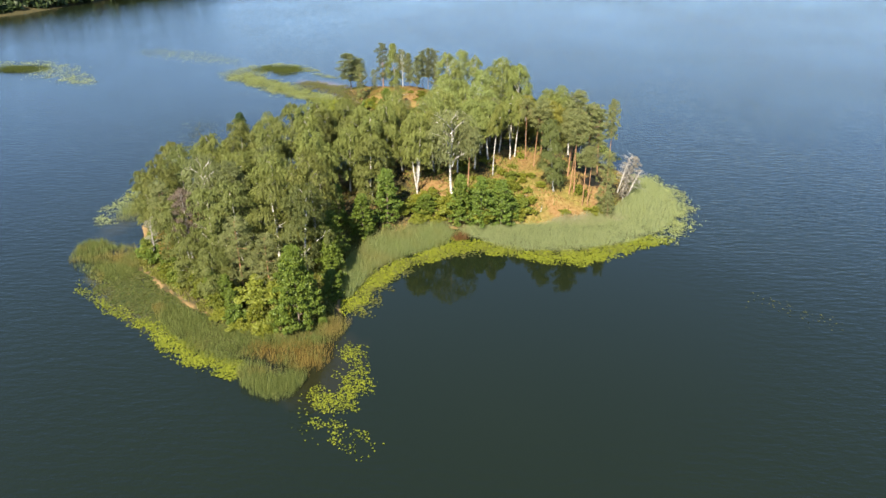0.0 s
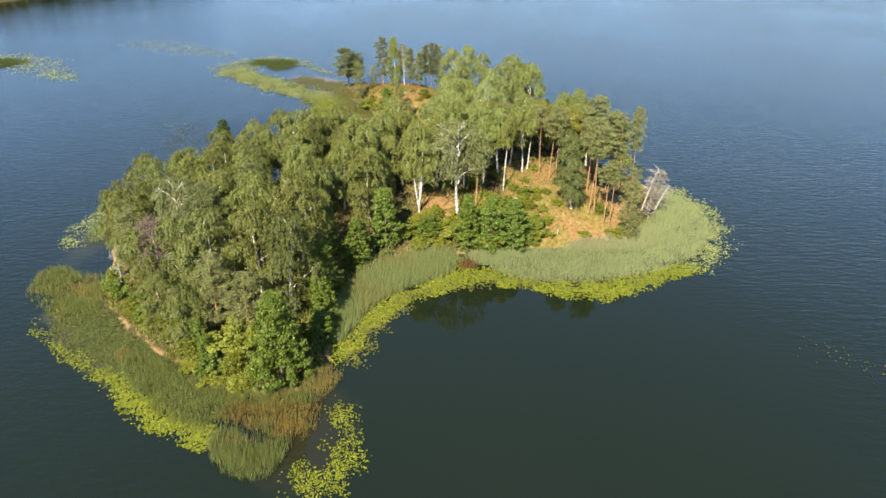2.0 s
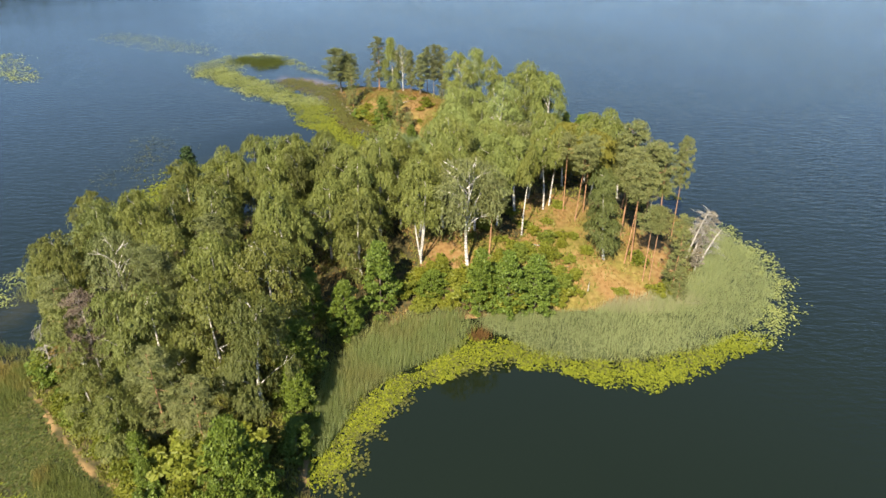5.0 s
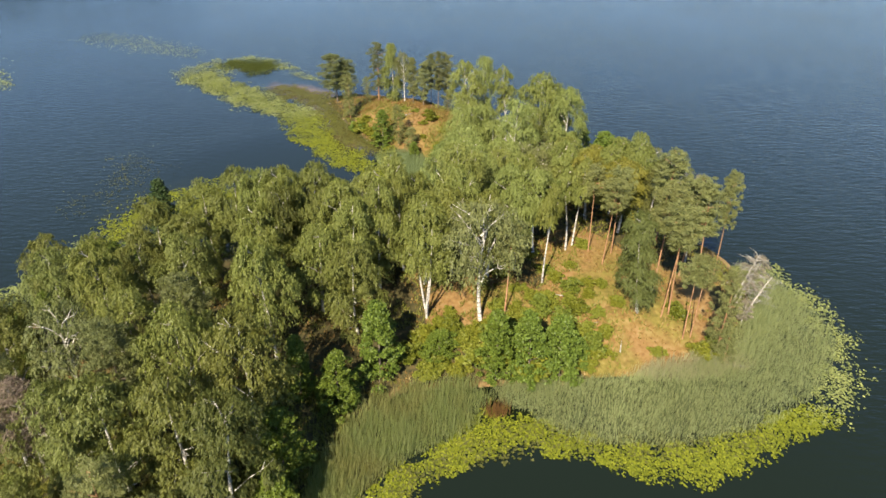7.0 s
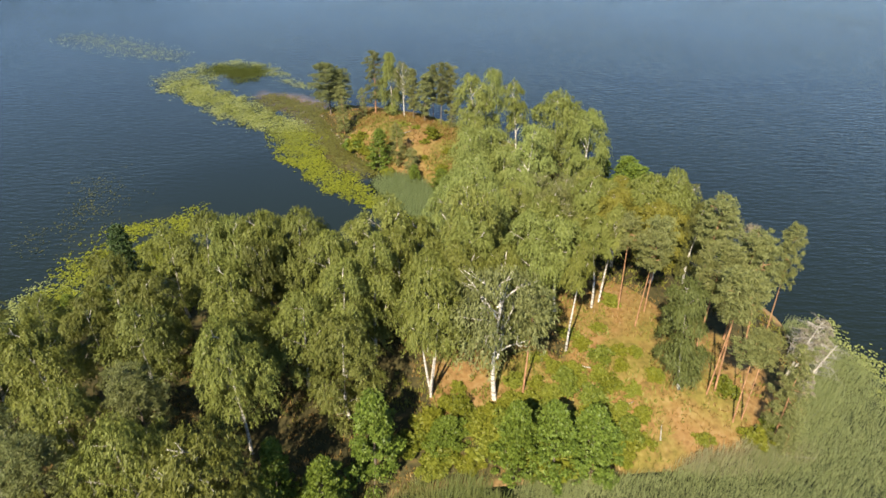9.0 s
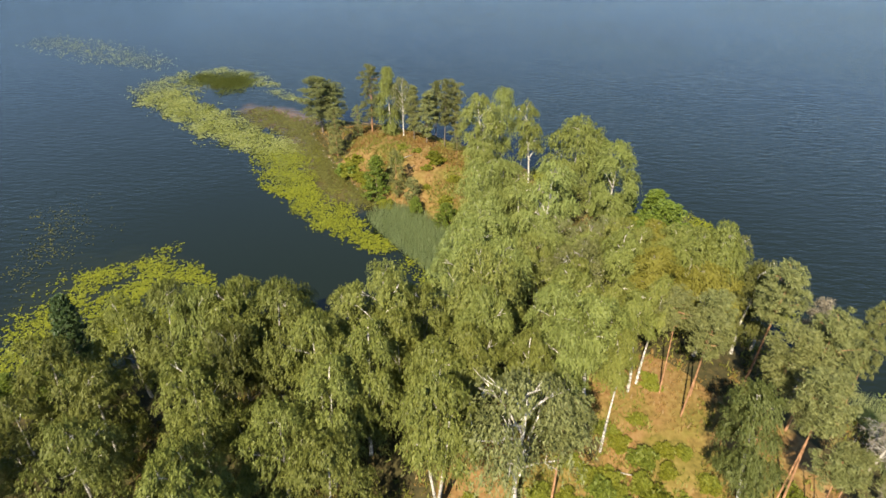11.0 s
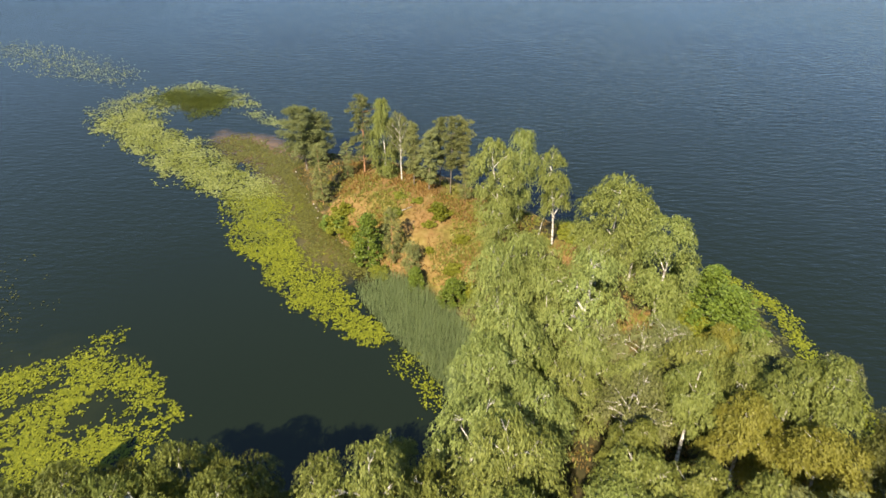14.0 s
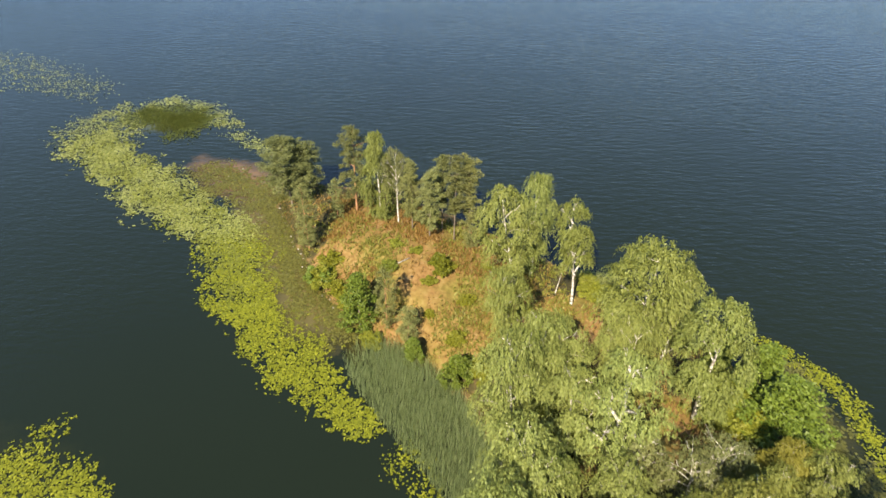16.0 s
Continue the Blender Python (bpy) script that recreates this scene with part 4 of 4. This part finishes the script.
first = {}
for kind, i, m, s in planted:
    variants, H, label, category, group = KINDS[kind]
    if (kind, i) not in first:
        first[kind, i] = (m, s)
    else:
        tagged(copy_thing(variants[i], m @ Matrix.Diagonal((*s, 1))), label + " " + place_words(*m.translation[:2]), category, group)
for kind, (variants, H, label, category, group) in KINDS.items():
    for i, ob in enumerate(variants):
        if (kind, i) in first:
            m, s = first[kind, i]
            ob.matrix_basis = m @ Matrix.Diagonal((*s, 1))
            tagged(ob, label + " " + place_words(*m.translation[:2]), category, group)
        else:
            for o in (*ob.children_recursive, ob):
                bpy.data.objects.remove(o)

# ---- reeds, lilies and grass ----
def along(line, per_metre):
    """Random plan points in a band whose middle line and half width are given as x, y, r."""
    line = np.array(line, float)
    out = []
    for a, b in zip(line[:-1], line[1:]):
        d = math.hypot(*(b - a)[:2])
        n = int(d * (a[2] + b[2]) * per_metre)
        t = rng.uniform(0, 1, (n, 1))
        c = a + (b - a) * t
        ang, q = rng.uniform(0, math.tau, n), np.sqrt(rng.uniform(0, 1, n))
        out.append(np.stack([c[:, 0] + np.cos(ang) * q * c[:, 2], c[:, 1] + np.sin(ang) * q * c[:, 2], q], 1))
    return np.concatenate(out)


def lumpy(Q, scale, cut, seed, slope=1.0, rough=0.35):
    """Keeps the points where smooth noise, falling towards the band's edge, is high enough."""
    n = wobble(Q[:, :2], scale, seed) + 0.6 * wobble(Q[:, :2], scale * 3.3, seed + 3) + rough * wobble(Q[:, :2], scale * 8, seed + 5)
    return Q[n + rng.normal(0, 0.15, len(Q)) > cut + slope * (Q[:, 2] - 0.55)]


def reeds(name, line, material, density, tall, label, keep=-0.45, seed=0.0, inland=1.2):
    Q = lumpy(along(line, density * 3.0), 0.12, keep, seed)
    d = edge_distance(Q[:, :2], shore)
    Q = Q[d < inland]
    g = np.maximum(ground_height(Q[:, :2]), -0.4)
    n = len(Q)
    h = tall * rng.uniform(0.7, 1.15, n) * (1 + 0.22 * wobble(Q[:, :2], 0.35, seed + 9))
    tip = np.stack([rng.normal(0.1, 0.15, n), rng.normal(0.05, 0.15, n), np.ones(n)], 1) * h[:, None]
    root = np.column_stack([Q[:, :2], g])
    ang = rng.uniform(0, math.pi, n)
    side = np.stack([np.cos(ang), np.sin(ang), np.zeros(n)], 1) * rng.uniform(0.018, 0.038, n)[:, None]
    return tagged(cards(name, root + tip / 2, tip / 2, side, material), label, "reeds", kind="stuff")


def lilies(name, line, material, density, label, cut=-0.2, scale=0.3, seed=0.0, size=(0.06, 0.13), off=0.3):
    wider = [(x, y, r * 1.3 + 0.3) for x, y, r in line]
    Q = lumpy(along(wider, density * 3.6), scale, cut + 0.12, seed, 1.9, 0.9)
    Q = Q[edge_distance(Q[:, :2], shore) < off]
    n, K = len(Q), 5
    r = rng.uniform(*size, n)
    a = np.linspace(0.2, math.tau - 0.2, K)[None, :] + rng.uniform(0, math.tau, (n, 1))
    tilt = rng.normal(0, 0.2, (n, 2))
    x, y = np.cos(a) * r[:, None], np.sin(a) * r[:, None]
    z = x * tilt[:, :1] + y * tilt[:, 1:] + (0.03 + rng.uniform(0, 0.05, n))[:, None]
    co = np.stack([x + Q[:, :1], y + Q[:, 1:2], z], 2).reshape(-1, 3).astype(np.float32)
    me = bpy.data.meshes.new(name)
    V = K
    me.vertices.add(V * n)
    me.vertices.foreach_set("co", co.ravel())
    me.loops.add(V * n)
    me.loops.foreach_set("vertex_index", np.arange(V * n, dtype=np.int32))
    me.polygons.add(n)
    me.polygons.foreach_set("loop_start", np.arange(0, V * n, V, dtype=np.int32))
    me.materials.append(material)
    me.update(calc_edges=True)
    return tagged(new(name, me), label, "water lilies", kind="stuff")


reeds("reed_bed", [(-58.2, 100, 2.2), (-55.5, 96.5, 4.4), (-52.5, 94.5, 5.0), (-49.8, 90.2, 3.2)], M_REED_WEST, 44, 1.15, "dense green reed bed off the grove's western corner", -0.6, 1.0, 0.3)
reeds("reed_bed", [(-39.5, 80.8, 1.2), (-36, 78, 2.2), (-32, 74.4, 3.0), (-28.5, 71.8, 3.2), (-25, 69.6, 2.6)], M_REED_WEST, 42, 1.15, "green reed tongue in shallow water along the grove", -0.6, 1.5, -0.3)
reeds("reed_bed", [(-23.2, 66.4, 1.7), (-21, 64.2, 2.4), (-18.6, 62.8, 2.1), (-17.2, 65.2, 1.6)], M_REED_WEST, 40, 1.6, "green reeds on the tip of the shallows", -0.7, 17.0)
reeds("reed_bed", [(-49, 85.5, 2.4), (-44, 83, 3.4), (-39.5, 82, 2.6)], M_REED_WEST, 3, 0.6, "thin olive sedge on the sunken shallows", 0.1, 18.0, -0.6)
reeds("reed_bed", [(-29, 75.6, 1.0), (-25, 73.2, 1.3), (-20, 71.8, 1.6), (-15.2, 73.6, 2.0), (-13.4, 77.2, 1.6)], M_REED_WEST, 32, 1.0, "low green reeds hiding the grove's edge", -0.7, 15.0, 1.8)
reeds("reed_bed", [(-23.4, 70.6, 1.8), (-19.5, 69.6, 2.9), (-15.6, 70.2, 2.8), (-16.2, 66.8, 1.8)], M_REED_RUST, 24, 1.2, "reddish brown sedges among the green reeds", -0.2, 2.0)
reeds("reed_bed", [(-22, 69, 2.4), (-18, 67.5, 2.8), (-15.6, 69.5, 2.0)], M_REED_WEST, 18, 1.3, "green reeds mingled with brown sedge", -0.2, 19.0)
reeds("reed_bed", [(-57, 111, 2.5), (-57.5, 119, 3), (-56, 126, 2)], M_REED, 16, 1.3, "olive green reeds on the windward shore", -0.5, 3.0)
reeds("reed_bed", [(-14.2, 84, 1.3), (-12.5, 93, 2.5), (-8, 100.5, 4.6), (-3, 103, 4.4), (0.4, 104.8, 2.6)], M_REED, 38, 1.7, "tall dense reeds edging the calm cove", -0.8, 4.0, 3.2)
reeds("reed_bed", [(3.6, 105.6, 1.6), (7.5, 104.6, 3.0), (12, 103.2, 4.8), (20, 103.6, 5.4), (28, 105.8, 5.4), (34.5, 111, 5.6), (38.6, 116.6, 5.2), (39.8, 123.4, 3.6), (39, 130, 2.6)], M_REED_PALE, 46, 1.05,
      "pale grey-green reed bed at the foot of the sandy hill", -0.9, 5.0, 2.0)
reeds("reed_bed", [(19, 109, 1.2), (25, 109.8, 2.0), (31, 111.8, 2.2)], M_STRAW, 30, 1.1, "low straw-coloured reeds at the hill's foot", -0.5, 13.0, 2.5)
reeds("reed_bed", [(2.0, 102.6, 0.7), (3.8, 102.8, 0.8)], M_REED_RED, 34, 2.0, "clump of red-brown withered reeds in the cove", -0.7, 6.0)
reeds("reed_bed", [(-14, 169, 3.2), (-10, 164.5, 4.2), (-6, 159, 4.2), (-3, 153, 3), (-4, 148, 2)], M_REED_BLUE, 44, 1.5, "blue-green reeds in the narrow inlet", -0.8, 7.0)
reeds("reed_bed", [(26.8, 170, 1.6), (28.8, 165, 2.3), (28.9, 158, 2.3), (30, 150, 2.2)], M_ALGAE, 34, 0.7, "dark olive sedge along the outer shore", -0.6, 8.0)
reeds("reed_bed", [(10, 184, 1.8), (14, 181, 2)], M_REED, 26, 1.2, "small green reed patch by the outer shore", -0.6, 9.0)
reeds("reed_bed", [(-62, 230, 4), (-57, 229, 5), (-52, 226, 4), (-54, 232, 3)], M_RUSH, 40, 1.0, "dark green rush patch among the lily pads", 0.05, 10.0)
reeds("reed_bed", [(-150, 229, 5), (-138, 229, 5)], M_RUSH, 26, 1.2, "dark rush patch far out on the lake", -0.6, 11.0)
reeds("sedge_bank", [(-30, 203, 2.5), (-26.5, 194, 2.4), (-24, 186, 2.4), (-20, 179, 2.6), (-15.5, 173, 2.4)], M_ALGAE, 14, 0.45, "thin olive sedge on the muddy shallows", -0.3, 12.0)

lilies("lily_pads", [(-12.6, 80.6, 1.7), (-11.7, 84.5, 2.1), (-9.5, 90.3, 2.2), (-5.7, 94.6, 1.8), (-0.5, 97.8, 1.6), (2.8, 101, 3.2), (8.7, 98.9, 1.5), (13.4, 97.6, 1.5), (17.6, 96.4, 2.2), (21, 96.2, 2.3), (24.5, 97.4, 2.1),
                     (30.8, 100.1, 1.9), (36, 103.6, 2.1)], M_LILY, 27, "yellow-green lily pads bordering the cove reeds", -0.42, 0.3, 1.0)
lilies("lily_pads", [(36, 103, 2.6), (40.4, 107.8, 2.7), (43.2, 111.6, 2.5), (44.6, 116, 2.1), (44.2, 120.5, 2.1), (43.6, 126, 2.4), (41.2, 131.5, 1.9)], M_LILY_PALE_SHEEN, 17, "pale lily pads off the reed bed's outer point", -0.1, 0.35, 1.5)
lilies("lily_pads", [(-12.2, 71.6, 1.6), (-10.4, 69.4, 2.2), (-10, 66.5, 2.3), (-9.6, 63.5, 2.4), (-10.6, 61, 2.6), (-13.2, 60.5, 2.2), (-14.4, 63.6, 1.6)], M_LILY, 24, "bright yellow-green lily pads off the reed point", 0.12, 0.35, 2.0, (0.05, 0.11))
lilies("lily_pads", [(-14.5, 58, 2.6), (-11, 56.6, 2.8), (-7.6, 53.2, 2.6)], M_LILY, 8, "scattered lily pads on open water", 0.35, 0.6, 3.0)
lilies("lily_pads", [(-54.5, 87.4, 0.9), (-48.5, 82, 1.0), (-42.4, 78, 1.1)], M_LILY, 15, "sparse lily pads off the sunken shallows", 0.1, 0.4, 4.5)
lilies("lily_pads", [(-41, 77, 1.2), (-37.5, 74.7, 1.5), (-33, 71.4, 1.8), (-28.5, 68.4, 1.9), (-24.6, 66.4, 1.3)], M_LILY, 26, "bright lily pads along the outer reed edge", -0.35, 0.3, 4.0)
lilies("lily_pads", [(-60, 108, 1.8), (-61.5, 114, 2), (-60.5, 122, 2), (-57, 130, 2.4), (-55, 138, 3.2)], M_LILY_PALE_SHEEN, 12, "lily pads on the windward side", 0.0, 0.3, 5.0)
lilies("lily_pads", [(-54, 134, 4), (-53, 142, 4.5), (-51, 150, 5), (-45, 156, 5), (-38, 152, 4.5), (-35, 144, 4.5), (-43, 142, 5), (-47, 149, 5), (-44, 147, 5), (-50, 145, 5)], M_LILY, 26, "yellow-green lily pads in the sheltered bay", 0.2, 0.22, 6.0)
lilies("lily_pads", [(-64, 148, 8), (-58, 160, 7), (-63, 170, 7)], M_ALGAE, 2.4, "sparse sunken lily pads on the bay", 0.25, 0.3, 7.0)
lilies("lily_pads", [(-68.5, 224.5, 7.0), (-64, 218, 6.6), (-60.2, 213, 5.6), (-52.1, 206, 6.0), (-45.1, 199.3, 5.8), (-38.1, 194.6, 5.2), (-34.0, 190.9, 4.6)], M_LILY_PALE_SHEEN, 18, "pale green lily pads fringing the far spit", -0.12, 0.24, 8.0)
lilies("lily_pads", [(-34, 190.5, 4.4), (-32.2, 184.6, 4.8), (-30.6, 179.9, 3.9), (-29.4, 175.8, 2.2), (-26.3, 173.9, 3.6), (-22.7, 170.4, 4.4), (-20, 166.1, 3.2), (-17.6, 162.8, 2.2), (-13.5, 159.8, 1.6)], M_LILY, 26, "yellow-green lily pads crowding the spit's inner shore", -0.34, 0.24, 9.0)
lilies("lily_pads", [(-11, 157.5, 2.5), (-7.5, 154, 2.4), (-6, 149, 2)], M_LILY, 12, "lily pads at the inlet's mouth", 0.05, 0.4, 10.0)
lilies("lily_pads", [(-70, 227, 4), (-65, 232, 4), (-58, 237, 2.5), (-49, 232, 2.6), (-42, 222, 2.5), (-36, 216, 1.6)], M_LILY_PALE_SHEEN, 9, "pale lily pads round the rush patch", 0.0, 0.35, 11.0)
lilies("lily_pads", [(-112, 259, 6), (-98, 253, 8), (-86, 246, 7), (-74, 240, 5)], M_LILY_PALE_SHEEN, 2.2, "faint sparse lily pads far from shore", -0.25, 0.5, 12.0, (0.06, 0.13))
lilies("lily_pads", [(28.2, 173, 0.9), (32, 169, 1.2), (33.8, 164, 1.4), (33.9, 158, 1.5), (34.8, 150, 1.5), (36.6, 142, 1.6)], M_LILY, 20, "lily pads along the outer shore", -0.25, 0.35, 13.0)
lilies("lily_pads", [(-158, 236, 6), (-142, 236, 8), (-128, 224, 9), (-112, 210, 4)], M_LILY_PALE_SHEEN, 2.4, "distant pale lily field on the open lake", -0.1, 0.3, 14.0, (0.10, 0.2))
lilies("lily_pads", [(45, 84, 4), (52, 78, 4)], M_SHOAL_WEED, 1.0, "few sunken lily pads in the calm cove", 0.3, 0.4, 15.0)


def weed(line, density, label, seed, cut=-0.2, off=0.6, material=M_ALGAE):
    """A mat of fine floating weed."""
    ob = lilies("water_weed", line, material, density, label, cut, 0.4, seed, (0.08, 0.18), off)
    return tagged(ob, category="water weed")


weed([(-63, 229, 4), (-57, 230, 5.5), (-51, 229, 4), (-52, 222, 3.5)], 17, "dark green floating weed round the rushes", 21.0, -0.2, 0.6, M_RUSH)
weed([(-44, 209, 4), (-37, 205, 5), (-31, 200.5, 4), (-28.5, 193, 3.5), (-25.5, 186, 3.5), (-22, 180, 3.5), (-16.5, 173.5, 3)], 19, "olive weed on the muddy shallows of the spit", 22.0, -0.3, 0.6, M_SHOAL_WEED)
weed([(-11.5, 80, 2.6), (-10, 88, 2.8), (-6, 94, 2.8), (1, 98.5, 2.6), (10, 99.5, 2.4), (20, 98.5, 2.4), (30, 100.5, 2.4)], 9, "dark sedge and weed between the cove lilies", 25.0, 0.0)
weed([(-67, 221.5, 5.5), (-60.2, 213, 4.6), (-52.1, 206, 4.8), (-45.1, 199.3, 4.4), (-37, 193.6, 4.2), (-32.2, 184.6, 4.0), (-30.0, 179.5, 3.0)], 9, "matted green weed among the spit's lily pads", 26.0, -0.2, 0.3, M_WEED_GREEN)
weed([(27, 170.5, 2), (29.3, 166, 2.6), (29.4, 158, 2.8), (31, 149, 3)], 17, "dark olive weed along the outer shore", 23.0, -0.4)
weed([(-52, 95, 2.5), (-47.5, 87.5, 3.6), (-43, 83.5, 4.2), (-38.5, 80.5, 3.4), (-33, 76.5, 2.6), (-26, 71.5, 2.5)], 8, "olive brown weed between beach and reeds", 24.0, -0.6, 0.4)
weed([(-50, 91, 2.6), (-47, 87, 3.4), (-43, 83.5, 4.0), (-38.5, 80.5, 3.2), (-33, 76.5, 2.4)], 14, "dark green weed on the sunken shallows", 27.0, -0.6, 0.4, M_RUSH)


def grass(name, material, count, tall, lo, hi, label, seed, cut):
    """Tufts of blades on dry land within a box of the plan."""
    Q = rng.uniform(lo, hi, (count, 2))
    Q = Q[(edge_distance(Q, shore) > 0.2)]
    Q = Q[wobble(Q, 0.16, seed) + 0.5 * wobble(Q, 0.7, seed + 2) > cut]
    Q = np.repeat(Q, 3, 0) + rng.normal(0, 0.12, (3 * len(Q), 2))
    n = len(Q)
    tip = np.stack([rng.normal(0, 0.45, n), rng.normal(0, 0.45, n), np.ones(n)], 1) * (tall * rng.uniform(0.5, 1.2, n))[:, None]
    ang = rng.uniform(0, math.pi, n)
    side = np.stack([np.cos(ang), np.sin(ang), np.zeros(n)], 1) * rng.uniform(0.05, 0.1, n)[:, None]
    root = np.column_stack([Q, ground_height(Q)])
    return tagged(cards(name, root + tip / 2, tip / 2, side, material), label, "grass", kind="stuff")


grass("grass", M_GRASS, 60000, 0.45, (-56, 72), (40, 206), "yellow-green grass tufts on the island", 1.0, 0.02)
grass("grass", M_GRASS, 26000, 0.5, (-56, 72), (-12, 104), "green grass under the shore trees", 5.0, -0.35)
grass("grass", M_GRASS, 9000, 0.4, (-26, 166), (8, 198), "yellow-green grass tufts on the spit", 7.0, -0.05)
grass("grass", M_GRASS, 2600, 0.4, (-4, 109), (14, 130), "yellow-green grass on the sandy slope", 8.0, 0.0)
grass("dry_grass", M_DRYGRASS, 26000, 0.35, (-32, 104), (40, 206), "dry orange grass on the sandy slopes", 2.0, -0.1)
grass("heather", M_HEATH, 15000, 0.35, (-26, 178), (2, 200), "rusty brown heather on the spit's crest", 3.3, 0.26)


# ---- the far wooded shore ----
def far_wood():
    r = np.random.default_rng(5)
    mids, sizes = [], []
    while len(mids) < 480:
        x, back = r.uniform(-330, -150), r.uniform(0, 1) ** 2 * 45 - 1.5
        y = 2.0 * x + 780 + 8 * math.sin(x * 0.05) + 0.45 * back
        x -= 0.89 * back
        mids.append((x, y, max(height_at(x, y), 0) + (1.2 if back < 2 else 1.8) + r.uniform(0, 2.5)))
        sizes.append((r.uniform(2, 4), r.uniform(2, 4), r.uniform(3, 5)))
    return tagged(foliage("far_wood", r, np.array(mids), np.array(sizes), 110, (1.2, 0.8), 0.2, M_SPRUCE), "dark wooded shore across the lake", "woods", kind="stuff")


far_wood()


# ---- stones and fallen wood ----
M_STONE = bark("pale_lake_stone", (0.15, 0.14, 0.115), (0.30, 0.28, 0.245), 2.0, (1, 1, 1))


def stone(size, seed):
    """A rounded boulder, uneven and flat underneath."""
    bm = bmesh.new()
    bmesh.ops.create_icosphere(bm, subdivisions=2, radius=size)
    for v in bm.verts:
        n = 1 + 0.28 * noise.noise(v.co * (1.4 / size) + Vector((seed, 0, 0)))
        v.co = Vector((v.co.x * n, v.co.y * n * 0.8, max(v.co.z, -0.35 * size) * n * 0.7))
    me = bpy.data.meshes.new("shore_stone")
    bm.to_mesh(me)
    bm.free()
    me.materials.append(M_STONE)
    return new("shore_stone", me)


beads = [(a[0] + (b[0] - a[0]) * f - 0.2, a[1] + (b[1] - a[1]) * f) for a, b in zip(SHORE[26:30], SHORE[27:31]) for f in (0.1, 0.3, 0.47, 0.68, 0.9)]
for j, (x, y) in enumerate([*((x + rng.normal(0, 0.25), y + rng.normal(0, 0.25)) for x, y in beads), (-28.2, 194.5), (-27.2, 192), (-26.4, 189.6), (-25.3, 187.4), (-24.4, 185.3), (-22.8, 182.4), (-21, 179.6), (-19.3, 177.4), (-17.8, 175.6), (-40, 208), (-34, 204), (-32, 202.2), (-38.5, 210.5)]):
    ob = stone(rng.uniform(0.07, 0.17), j * 3.7)
    ob.matrix_basis = pose(x, y, max(height_at(x, y), -0.05) + 0.05, 0, 0, rng.uniform(0, 360))
    tagged(ob, "pale rounded stone at the water's edge of the spit", "stone", "stones along the spit")

for x, y, turn, ln in [(17.2, 111.4, 75, 1.6), (10, 118.5, -15, 2.2), (13.5, 114, 25, 1.8), (32.3, 114.7, 38, 5.5), (28, 110.8, -5, 4.0), (-12, 181, 40, 1.8)]:
    d = (math.cos(radians(turn)), math.sin(radians(turn)))
    ends = [(x + d[0] * ln * f, y + d[1] * ln * f) for f in (0, 0.35, 0.7, 1)]
    log = poles("fallen_log", [([(a, b, max(height_at(a, b), 0.0) + 0.13) for a, b in ends], [0.08, 0.07, 0.055, 0.025])], M_GREY_WOOD)
    tagged(log, "weathered grey fallen log lying in dry grass", "log", "fallen logs")
